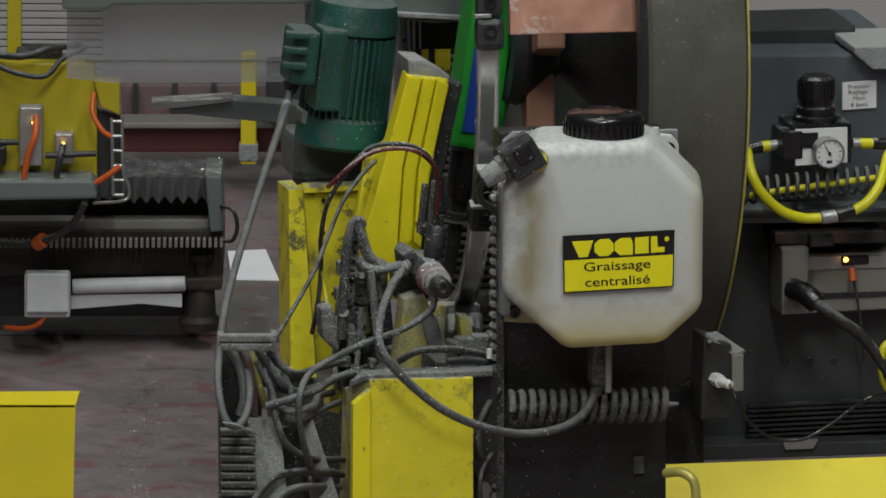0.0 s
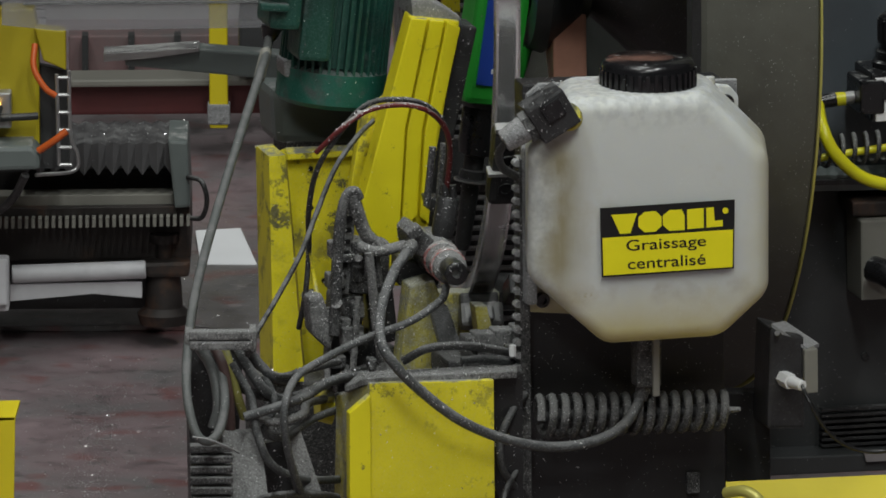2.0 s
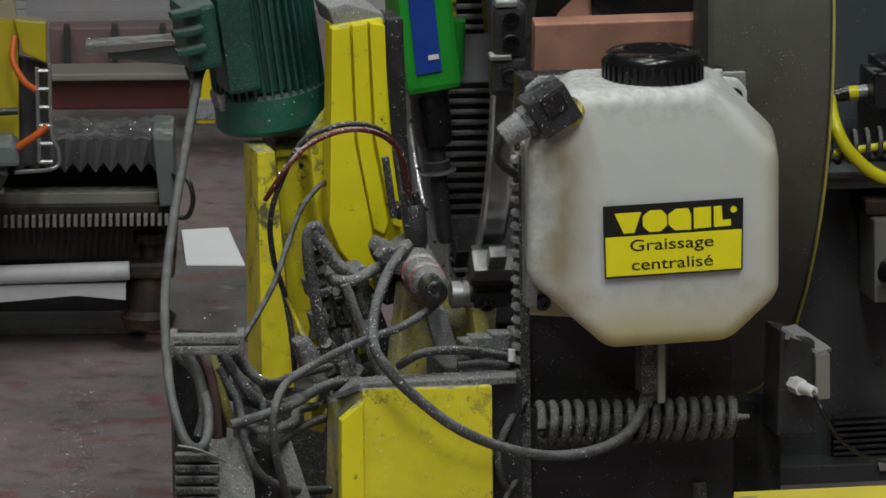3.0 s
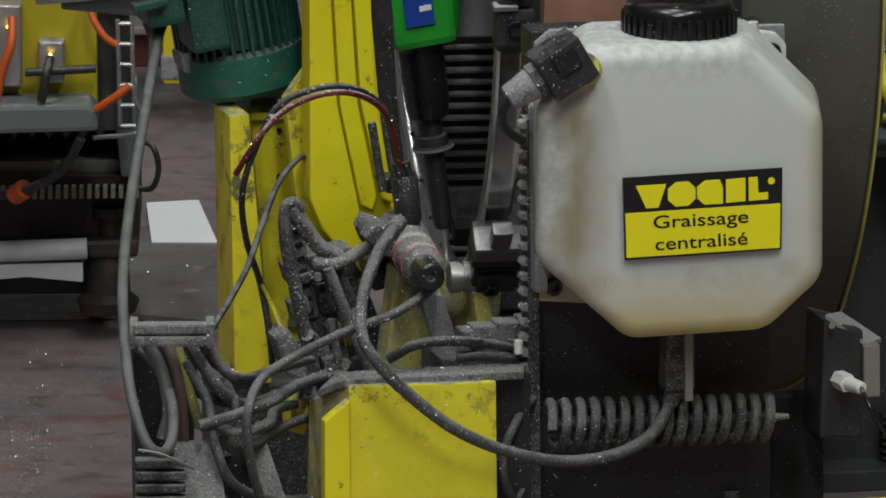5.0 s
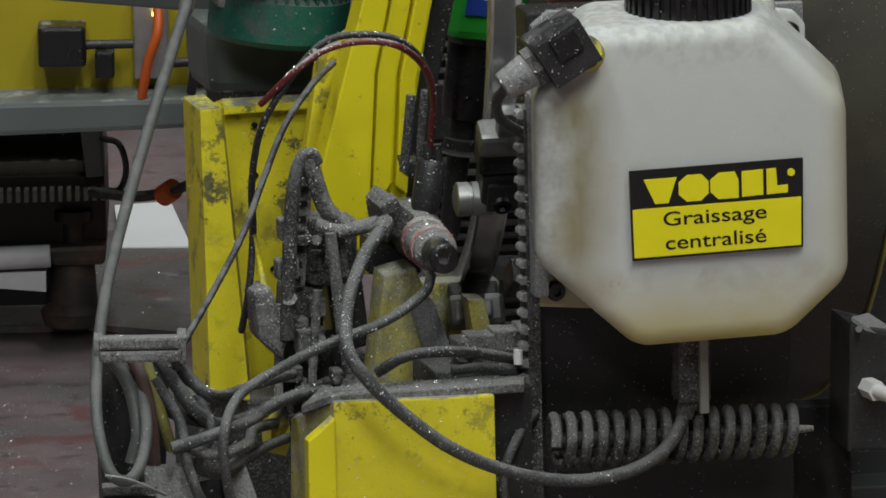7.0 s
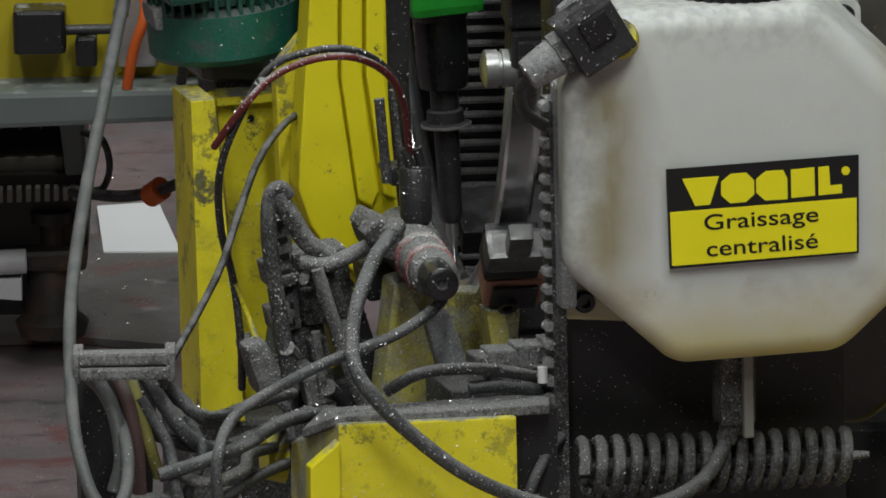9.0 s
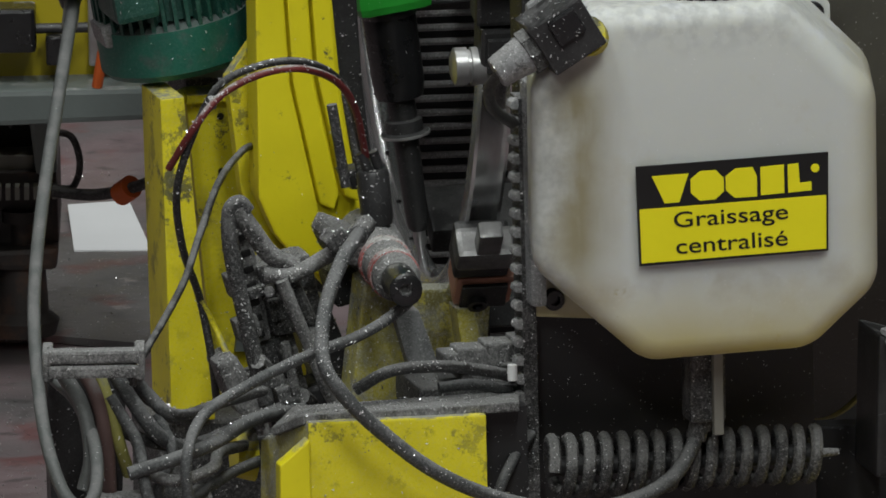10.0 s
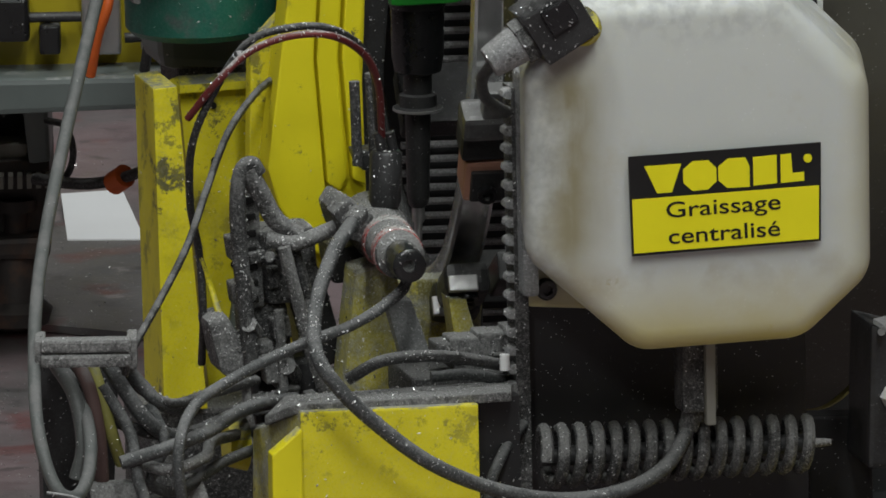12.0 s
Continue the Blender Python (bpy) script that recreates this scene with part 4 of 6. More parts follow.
    # dust-caked valve stack
    part("valve_block", prism([(-0.0914, 0.2246, 0.3905), (-0.0578, 0.2329, 0.3866), (-0.0611, 0.2321, 0.3398), (-0.0924, 0.2243, 0.3442)], AY * 0.03, 0.004), M_dusty_dark, g)
    part("valve_block", prism([(-0.1076, 0.2308, 0.3427), (-0.0809, 0.2375, 0.3415), (-0.0831, 0.2369, 0.3000), (-0.1098, 0.2303, 0.3042)], AY * 0.03, 0.004), M_dusty_dark, g)
    part("valve_block", prism([(-0.0811, 0.2478, 0.3512), (-0.0578, 0.2535, 0.3531), (-0.0518, 0.2550, 0.2963), (-0.0750, 0.2493, 0.2914)], AY * 0.03, 0.003), M_black, g)
    part("valve_base", prism([(-0.1098, 0.2303, 0.3072), (-0.0703, 0.2401, 0.3053), (-0.0724, 0.2396, 0.2518), (-0.1119, 0.2297, 0.2537)], AY * 0.03, 0.004), M_black, g)
    part("manifold_arm", tube([(-0.0866, 0.2051, 0.3898), (-0.0703, 0.2041, 0.3854), (-0.0518, 0.2138, 0.3870), (-0.0356, 0.2179, 0.3904)], 0.0050), M_dusty, g, "", True)
    part("manifold_arm", tube([(-0.0914, 0.2040, 0.4345), (-0.0855, 0.2054, 0.4164), (-0.0797, 0.2069, 0.4002), (-0.0680, 0.2098, 0.3878)], 0.0058), M_dusty, g, "", True)
    part("hose_bend", tube([(-0.1072, 0.2000, 0.3136), (-0.1050, 0.2006, 0.3610), (-0.1017, 0.2014, 0.4083), (-0.0960, 0.2028, 0.4329), (-0.0891, 0.2045, 0.4373), (-0.0856, 0.2054, 0.4301)], 0.0050), M_dusty_dark, g, "", True)
    part("hose_bend", tube([(-0.0772, 0.1972, 0.3856), (-0.0736, 0.1981, 0.3498), (-0.0700, 0.1990, 0.3140), (-0.0652, 0.2002, 0.2901)], 0.0040), M_dusty, g, "", True)
    part("sensor_bracket", prism([(-0.0425, 0.1955, 0.4010), (-0.0355, 0.1973, 0.4085), (-0.0200, 0.2011, 0.3950), (-0.0296, 0.1987, 0.3796), (-0.0405, 0.1960, 0.3862)], AY * 0.05, 0.003), M_dusty_dark, g)
    part("sensor_clamp", block((-0.0389, 0.1861, 0.4059), (0.014, 0.016, 0.010), (AX + UP * 0.5).normalized(), AY, None, 0.002), M_dusty_dark, g)
    part("lower_bracket", prism([(-0.0519, 0.2344, 0.3732), (-0.0170, 0.2431, 0.3645), (-0.0170, 0.2431, 0.3466), (-0.0518, 0.2344, 0.3483)], AY * 0.03, 0.003), M_black, g)
    rnd = random.Random(11)
    o1, o2, o3 = Vector((-0.1099, 0.2148, 0.3877)), Vector((-0.0577, 0.2278, 0.3853)), Vector((-0.1095, 0.2149, 0.2569))
    for k in range(34):
        u, v = rnd.random(), rnd.random()
        p = o1 + (o2 - o1) * u + (o3 - o1) * v + AY * rnd.uniform(-0.012, 0.015)
        if u + (1 - v) * 0.5 > 1.15:
            continue
        if k % 3 == 0:
            part("fitting", rod(p, p + Vector((rnd.uniform(-0.006, 0.006), -0.014, rnd.uniform(-0.01, 0.01))), rnd.uniform(0.003, 0.0055), None, 8), M_dusty if k % 2 else M_dusty_dark, g)
        else:
            part("fitting", block(p, (rnd.uniform(0.006, 0.016), 0.014, rnd.uniform(0.006, 0.018)), bevel=0.0015), M_dusty if k % 2 else M_dusty_dark, g)
    strip = part("perforated_strip", prism([(-0.0974, 0.2282, 0.4253), (-0.0870, 0.2308, 0.4260), (-0.0948, 0.2289, 0.3432), (-0.1064, 0.2260, 0.3438)], AY * 0.006, 0.001), M_dusty, g)
    for k in range(8):
        p = Vector((-0.0927, 0.2289, 0.4193)).lerp(Vector((-0.1006, 0.2269, 0.3484)), k / 7)
        part("slot", block(p, (0.006, 0.002, 0.0042), bevel=0.0008), M_label_black, strip)
    part("stay_rod", rod((-0.1120, 0.2091, 0.3354), (-0.1140, 0.2086, 0.2582), 0.003, None, 8), M_dusty, g)
    part("stay_rod", rod((-0.0865, 0.2103, 0.3442), (-0.0931, 0.2087, 0.2584), 0.003, None, 8), M_dusty, g)
    part("stay_rod", rod((-0.0727, 0.2138, 0.3881), (-0.0679, 0.2149, 0.3523), 0.0035, None, 8), M_dusty_dark, g)
    return g, sp, da, drill


head, spindle, drill_axis, drill_unit = drilling_head()


def machine_post():
    """The grey post behind the guard plate, under the motor."""
    g = base("machine_post", (-0.1085, 0.50, 0.0), "dark grey dusty machine post standing behind a yellow plate", "machine post")
    part("housing", prism([(-0.1627, 0.4438, 0.4799), (-0.0543, 0.4708, 0.4697), (-0.0600, 0.4694, 0.4190), (-0.1596, 0.4446, 0.4307)], AY * 0.06, 0.008), M_grey_enamel, g)
    part("post", prism([(-0.1500, 0.4480, 0.4340), (-0.0650, 0.4690, 0.4280), (-0.0650, 0.4690, 0.0), (-0.1500, 0.4480, 0.0)], AY * 0.05, 0.003), M_dusty_dark, g)


machine_post()

# cables between the head and the frame
CABLE_TOP = Vector((-0.1636, 0.3714, 0.5368))


def motor_cable():
    g = base("motor_cable", CABLE_TOP, "long grey motor supply cable hanging in a loop", "cable")
    part("sheath", tube([(-0.1631, 0.3716, 0.5398), (-0.1671, 0.3294, 0.5273), (-0.1861, 0.2422, 0.4824), (-0.2067, 0.1546, 0.4292), (-0.2213, 0.0685, 0.3880), (-0.2281, -0.0053, 0.3564), (-0.2294, -0.0572, 0.3205), (-0.2221, -0.0760, 0.2894), (-0.2107, -0.0731, 0.2800), (-0.2013, -0.0502, 0.2869), (-0.1978, -0.0184, 0.3065), (-0.2041, 0.0109, 0.3296), (-0.2159, 0.0286, 0.3422)], 0.0040, 12), M_cable_clean, g, "", True)
    part("ferrule", rod((-0.1656, 0.3421, 0.5325), (-0.1715, 0.3128, 0.5146), 0.0050), M_beige, g, "", True)
    return g


cable_thing = motor_cable()


def hose(name, pts, r, mat, label, category="hose"):
    g = base(name, pts[-1], label, category)
    part("sheath", tube(pts, r, 10), mat, g, "", True)
    if name == "grease_hose":
        for p, q in ((pts[0], pts[1]), (pts[-1], pts[-2])):
            a, d = Vector(p), (Vector(q) - Vector(p)).normalized()
            part("ferrule", rod(a - d * 0.004, a + d * 0.018, r * 1.35, None, 12, None, 0.0008), M_dusty_dark, g, "dusty crimped ferrule", True)
    if name in ("bundle_hose", "carrier_hose", "valve_lead", "air_hose", "column_hose"):
        g["group"] = {"bundle_hose": "hoses in the dusty bundle", "carrier_hose": "hoses in the drag chain", "valve_lead": "leads at the terminal strip",
                      "air_hose": "yellow air hoses", "column_hose": "hoses beside the column"}[name]
    return g


hose("grease_hose", [(-0.0408, 0.1444, 0.4015), (-0.0475, 0.1118, 0.3988), (-0.0554, 0.0893, 0.3905), (-0.0653, 0.0456, 0.3702), (-0.0660, 0.0145, 0.3473), (-0.0544, 0.0071, 0.3284), (-0.0336, 0.0122, 0.3056), (-0.0007, 0.0204, 0.2781), (0.0367, 0.0401, 0.2570), (0.0771, 0.0605, 0.2451), (0.1147, 0.0698, 0.2480), (0.1406, 0.0814, 0.2604), (0.1544, 0.1003, 0.2801), (0.1577, 0.1012, 0.2947)], 0.0045, M_cable, "thick grey grease hose powdered with metal dust")
hose("sensor_lead", [(-0.0106, 0.1417, 0.3680), (-0.0162, 0.1299, 0.3574), (-0.0419, 0.0926, 0.3474), (-0.0792, 0.0627, 0.3393), (-0.1104, 0.0240, 0.3321), (-0.1370, -0.0135, 0.3223), (-0.1470, -0.0366, 0.3019), (-0.1457, -0.0363, 0.2695), (-0.1378, -0.0138, 0.2323), (-0.1302, 0.0294, 0.2022)], 0.0035, M_cable, "dusty black lead from a round sensor", "cable")
tie_lead = hose("tie_lead", [(-0.0740, 0.3320, 0.4730), (-0.0880, 0.2800, 0.4690), (-0.1060, 0.2260, 0.4530), (-0.1213, 0.1862, 0.4232), (-0.1346, 0.1416, 0.3968), (-0.1543, 0.0646, 0.3745), (-0.1740, -0.0022, 0.3531), (-0.1786, -0.0033, 0.3387)], 0.0023, M_cable_black, "thin dusty grey lead tied to a plate", "cable")
hose("bundle_hose", [(-0.1817, -0.0144, 0.2881), (-0.1531, -0.0073, 0.2955), (-0.1304, 0.0190, 0.2989), (-0.1082, 0.0967, 0.2953), (-0.0804, 0.2067, 0.2767)], 0.0042, M_cable, "dusty grey rubber hose in a bundle", "hose")
hose("bundle_hose", [(-0.2052, 0.0107, 0.3296), (-0.1907, 0.0040, 0.3135), (-0.1650, 0.0207, 0.2983), (-0.1394, 0.0477, 0.2926), (-0.1142, 0.1158, 0.2888), (-0.0806, 0.2273, 0.2782)], 0.0039, M_cable_black, "dusty black rubber hose in a bundle", "hose")
hose("bundle_hose", [(-0.1651, 0.0207, 0.3160), (-0.1562, 0.0126, 0.2942), (-0.1648, 0.0104, 0.2710), (-0.1477, 0.0250, 0.2621), (-0.1223, 0.0726, 0.2685), (-0.0859, 0.1847, 0.2576)], 0.0034, M_cable, "dusty grey rubber hose in a bundle", "hose")
hose("bundle_hose", [(-0.1980, -0.0597, 0.1920), (-0.1754, -0.0437, 0.2180), (-0.1527, -0.0175, 0.2206), (-0.1215, 0.0212, 0.2123), (-0.1047, 0.0667, 0.2001)], 0.0041, M_cable_black, "black hose with brown sleeve", "hose")
hose("bundle_hose", [(-0.1808, -0.0554, 0.1882), (-0.1610, -0.0401, 0.2043), (-0.1412, -0.0146, 0.2047), (-0.1075, 0.0659, 0.1872)], 0.0041, M_cable, "dusty grey rubber hose in a bundle", "hose")
hose("valve_lead", [(-0.0476, 0.0912, 0.3134), (-0.0273, 0.0859, 0.3253), (0.0015, 0.0931, 0.3263), (0.0303, 0.1106, 0.3192), (0.0534, 0.1370, 0.3078)], 0.0037, M_cable_black, "dusty black lead beside a terminal strip", "cable")
hose("valve_lead", [(0.0015, 0.1137, 0.3089), (0.0246, 0.1195, 0.3090), (0.0564, 0.1377, 0.2982)], 0.0034, M_cable, "dusty grey lead beside a terminal strip", "cable")
hose("column_hose", [(0.0560, 0.1170, 0.2789), (0.0434, 0.0830, 0.2684), (0.0344, 0.0704, 0.2474), (0.0368, 0.0710, 0.2237), (0.0484, 0.0945, 0.2008)], 0.0033, M_cable, "dusty grey rubber hose in a bundle", "hose")
hose("column_hose", [(0.0494, 0.0948, 0.2185), (0.0381, 0.0610, 0.2022), (0.0383, 0.0611, 0.1667), (0.0487, 0.0946, 0.1237)], 0.0027, M_cable_black, "thin dusty black hose", "hose")


def cable_carrier():
    """The energy chain at the near end, with its bar and the hoses inside."""
    g = base("cable_carrier", (-0.2046, 0.0005, 0.1196), "dusty black cable drag chain filled with hoses", "cable carrier")
    part("cross_bar", block((-0.2008, -0.0192, 0.3607), (0.0530, 0.012, 0.008), (1, 0, 0), (0, 1, 0), None, 0.002), M_dusty, g)
    part("cross_bar", block((-0.2008, -0.0191, 0.3519), (0.0530, 0.012, 0.008), (1, 0, 0), (0, 1, 0), None, 0.002), M_dusty, g)
    part("side_link", block((-0.2281, -0.0053, 0.3541), (0.006, 0.03, 0.018), (1, 0, 0), (0, 1, 0), None, 0.001), M_dusty, g)
    part("side_link", block((-0.1742, 0.0081, 0.3516), (0.006, 0.03, 0.018), (1, 0, 0), (0, 1, 0), None, 0.001), M_dusty, g)
    part("back_wall", prism([(-0.2299, 0.0354, 0.3389), (-0.1828, 0.0472, 0.3367), (-0.1938, 0.0444, 0.1335), (-0.2271, 0.0361, 0.1351)], AY * 0.01), M_black, g)
    for k in range(13):
        a = Vector((-0.2250, -0.0355, 0.2659)).lerp(Vector((-0.2233, -0.0557, 0.1615)), k / 12)
        part("chain_link", block(a + AX * 0.016, (0.036, 0.014, 0.0055), (1, 0, 0), (0, 1, 0), None, 0.001), M_dusty_dark, g)
    part("side_plate", prism([(-0.2015, 0.0013, 0.2716), (-0.1682, 0.0096, 0.2712), (-0.1569, -0.0391, 0.1877), (-0.1809, -0.0451, 0.1535)], AY * 0.012, 0.002), M_dusty, g)
    part("side_plate", prism([(-0.1478, 0.0353, 0.2658), (-0.1352, 0.0384, 0.2681), (-0.1036, 0.0257, 0.1737), (-0.1300, 0.0191, 0.1572)], AY * 0.012, 0.002), M_dusty, g)
    part("tray", prism([(-0.1688, 0.0507, 0.2505), (-0.1394, 0.0580, 0.2550), (-0.1039, 0.0669, 0.1290), (-0.1684, 0.0508, 0.1322)], AY * 0.01), M_black, g)
    return g


cable_carrier()
for pts, rr, mm, ll in (([(-0.2213, 0.0067, 0.3469), (-0.2085, -0.0005, 0.3261), (-0.2037, -0.0096, 0.2987), (-0.2082, -0.0107, 0.2783)], 0.0046, M_cable_clean, "grey hose in the drag chain"),
                        ([(-0.2082, 0.0099, 0.3463), (-0.1993, 0.0018, 0.3286), (-0.1947, 0.0030, 0.3019), (-0.1936, 0.0136, 0.2702)], 0.0044, M_hose_dusty_red, "dusty reddish hose in the drag chain"),
                        ([(-0.1996, 0.0121, 0.3459), (-0.1925, 0.0035, 0.3254), (-0.1867, 0.0050, 0.3004), (-0.1822, 0.0164, 0.2814)], 0.0038, M_hose_dusty_yellow, "dusty yellow hose in the drag chain"),
                        ([(-0.1910, 0.0142, 0.3454), (-0.1793, 0.0068, 0.3277), (-0.1649, 0.0104, 0.3064), (-0.1479, 0.0353, 0.2894)], 0.0046, M_cable, "dusty grey hose in the drag chain"),
                        ([(-0.1835, 0.0161, 0.3451), (-0.1697, 0.0195, 0.3280), (-0.1582, 0.0224, 0.3156), (-0.1423, 0.0470, 0.3058)], 0.0042, M_cable, "dusty grey hose in the drag chain")):
    hose("carrier_hose", pts, rr, mm, ll)


hose("pale_wire", [(-0.2242, -0.0868, 0.2870), (-0.2094, -0.0831, 0.2834), (-0.1946, -0.0691, 0.2740), (-0.1858, -0.0463, 0.2644)], 0.0010, M_bracket, "thin pale wire end on dusty hoses", "wire")
hose("bundle_hose", [(-0.1925, 0.0035, 0.3312), (-0.1762, -0.0027, 0.3032), (-0.1714, -0.0118, 0.2758), (-0.1587, -0.0086, 0.2458), (-0.1303, 0.0293, 0.2247), (-0.0852, 0.1436, 0.2000)], 0.0036, M_cable, "dusty grey rubber hose in a bundle")
hose("bundle_hose", [(-0.1813, 0.0269, 0.3310), (-0.1536, 0.0235, 0.3154), (-0.1311, 0.0704, 0.3103), (-0.1034, 0.1803, 0.2941)], 0.0032, M_cable_black, "dusty black rubber hose in a bundle")
hose("bundle_hose", [(-0.1728, 0.0084, 0.2832), (-0.1531, -0.0072, 0.2820), (-0.1328, 0.0287, 0.2814), (-0.1275, 0.0713, 0.2817), (-0.0977, 0.2024, 0.2597)], 0.0036, M_dusty, "dust-caked grey hose in a bundle")


def side_terminal():
    """Dusty terminal strip between the slab and the column."""
    g = base("terminal_strip", (0.0371, 0.1432, 0.0891), "dusty metal terminal strip beside the column", "terminal strip")
    part("plate", prism([(-0.0102, 0.1314, 0.3050), (0.0557, 0.1479, 0.3067), (0.0558, 0.1479, 0.2853), (-0.0101, 0.1315, 0.2861)], AY * 0.06, 0.002), M_dusty_dark, g)
    for k in range(6):
        p = Vector((0.0070, 0.1460, 0.3186)).lerp(Vector((0.0487, 0.1564, 0.3238)), k / 5)
        part("terminal", block(p, (0.010, 0.02, 0.012 + 0.003 * (k % 2)), bevel=0.0015), M_dusty, g)
    part("rail", block((0.0360, 0.1636, 0.3074), (0.05, 0.03, 0.006), bevel=0.001), M_dusty, g)
    part("tie", rod((0.0454, 0.1144, 0.3220), (0.0454, 0.1144, 0.3125), 0.003), M_white, g)
    return g


side_terminal()


def rim_support():
    """The block below the rim with a red-capped detector."""
    g = base("rim_support", (0.0170, 0.5195, 0.2466), "dark steel rim support with a small red detector", "rim support")
    part("post", prism([(-0.0039, 0.5350, 0.2673), (0.0345, 0.5445, 0.2680), (0.0334, 0.5442, -0.0008), (0.0003, 0.5360, 0.0009)], AY * 0.06, 0.003), M_black, g)
    part("roller", rod((0.0003, 0.5154, 0.2799), (0.0274, 0.5221, 0.2823), 0.016, None, 20, None, 0.002), M_black, g, "", True)
    part("red_cap", block((0.0181, 0.4786, 0.2938), (0.015, 0.018, 0.018), bevel=0.003), M_red, g)
    part("detector", block((0.0182, 0.4786, 0.2818), (0.024, 0.02, 0.018), bevel=0.002), M_steel, g)
    part("detector_lamp", block((0.0182, 0.4673, 0.2998), (0.008, 0.002, 0.004)), M_led_red, g)
    return g


rim_support()


def louvred_guard():
    """A dark ventilated wall with bars behind the drill."""
    g = base("barred_guard", (0.0520, 1.0436, -0.0503), "dark machine guard with horizontal metal bars and yellow uprights", "machine guard")
    part("backing", prism([(-0.0385, 1.0416, 0.5547), (0.2181, 1.1056, 0.5439), (0.2222, 1.1066, -0.0632), (-0.0359, 1.0423, -0.0505)], AY * 0.02), M_dark_case, g)
    for k in range(41):
        a, b = Vector((-0.0170, 1.0264, 0.4841)).lerp(Vector((-0.0153, 1.0268, 0.1141)), k / 40), Vector((0.0764, 1.0497, 0.4813)).lerp(Vector((0.0784, 1.0502, 0.1109)), k / 40)
        part("bar", rod(a, b, 0.0024, None, 8), M_bracket, g)
    part("upright", block((0.0688, 1.0426, 0.4384), (0.006, 0.006, 0.14)), M_yellow_far, g)
    part("upright", block((-0.0089, 1.0232, 0.4417), (0.016, 0.006, 0.15)), M_yellow, g)
    part("upright", block((-0.0276, 1.0186, 0.4487), (0.006, 0.006, 0.15)), M_yellow_far, g)
    return g


louvred_guard()


# ---- machine on the far side: control column and regulator ----
def slate_cabinet():
    g = base("slate_cabinet", (0.3921, 0.6131, -0.0140), "slate blue machine cabinet over a dark lower case", "machine cabinet")
    part("upper_case", prism([(0.2691, 0.5824, 0.5376), (0.4885, 0.6371, 0.5299), (0.4901, 0.6375, 0.3546), (0.2703, 0.5827, 0.3646)], AY * 0.25, 0.003), M_cabinet, g)
    part("lower_case", prism([(0.2289, 0.5724, 0.3623), (0.4901, 0.6375, 0.3504), (0.4925, 0.6381, 0.1027), (0.2306, 0.5728, 0.1154)], AY * 0.25, 0.003), M_dark_case, g)
    part("top_shelf", prism([(0.3145, 0.6555, 0.5524), (0.4268, 0.6836, 0.5506), (0.4271, 0.6836, 0.5174), (0.3147, 0.6556, 0.5223)], AY * 0.1, 0.004), M_dark_case, g)
    part("top_rail", prism([(0.4239, 0.6004, 0.5434), (0.4880, 0.6164, 0.5430), (0.4882, 0.6164, 0.5177), (0.4437, 0.6053, 0.5185), (0.4240, 0.6004, 0.5362)], AY * 0.1, 0.002), M_bracket, g)
    part("rail", prism([(0.2995, 0.5488, 0.3796), (0.4892, 0.5961, 0.3734), (0.4894, 0.5961, 0.3589), (0.2996, 0.5488, 0.3651)], AY * 0.05, 0.001), M_grey_enamel, g)
    part("rail_slot", prism([(0.2995, 0.5436, 0.3758), (0.4892, 0.5909, 0.3690), (0.4892, 0.5909, 0.3648), (0.2995, 0.5436, 0.3716)], AY * 0.05), M_black, g)
    part("shoulder", prism([(0.3422, 0.5491, 0.3557), (0.4584, 0.5781, 0.3528), (0.4585, 0.5781, 0.3395), (0.3423, 0.5491, 0.3424)], AY * 0.05, 0.002), M_rust, g)
    part("slide_case", prism([(0.3681, 0.5762, 0.3273), (0.4899, 0.6065, 0.3241), (0.4904, 0.6067, 0.2642), (0.3686, 0.5763, 0.2632)], AY * 0.04, 0.002), M_beige, g)
    part("slide_groove", prism([(0.3770, 0.5763, 0.3243), (0.4899, 0.6045, 0.3209), (0.4900, 0.6045, 0.3088), (0.3771, 0.5764, 0.3104)], AY * 0.01), M_steel, g)
    part("slide_shadow", prism([(0.3773, 0.5764, 0.2850), (0.4902, 0.6045, 0.2828), (0.4902, 0.6046, 0.2786), (0.3774, 0.5764, 0.2790)], AY * 0.01), M_black, g)
    part("slide_bracket", prism([(0.3493, 0.5406, 0.3406), (0.3777, 0.5476, 0.3405), (0.3779, 0.5477, 0.3212), (0.3736, 0.5466, 0.2695), (0.3499, 0.5407, 0.2694)], AY * 0.05, 0.002), M_beige, g)
    part("magnet_block", block((0.3893, 0.5402, 0.3505), (0.024, 0.02, 0.012), bevel=0.002), M_black, g)
    for k in range(7):
        part("vent_slat", block(Vector((0.3905, 0.6024, 0.1633)) - UP * (0.0053 * k), (0.1556, 0.01, 0.0022)), M_black, g)
    part("foot_rail", prism([(0.2658, 0.5404, 0.1300), (0.4915, 0.5966, 0.1251), (0.4917, 0.5967, 0.1105), (0.2659, 0.5404, 0.1130)], AY * 0.05, 0.002), M_dark_case, g)
    part("foot_tab", prism([(0.3517, 0.5566, 0.1318), (0.3891, 0.5660, 0.1312), (0.3845, 0.5648, 0.1217), (0.3548, 0.5574, 0.1219)], AY * 0.004), M_steel, g)
    for u, v in ((0, 0), (1, 0), (2, 0)):
        bolt(Vector((0.3546, 0.6037, 0.2065)) + AX * (0.026 * u), -AY, 0.004, 0.002, M_black, g)
    part("indicator", rod((0.4168, 0.5842, 0.3199), (0.4167, 0.5780, 0.3212), 0.0026), M_led_yellow, g)
    part("indicator_body", block((0.4257, 0.5905, 0.3186), (0.03, 0.01, 0.010), bevel=0.002), M_black_plastic, g)
    return g


slate_cabinet()


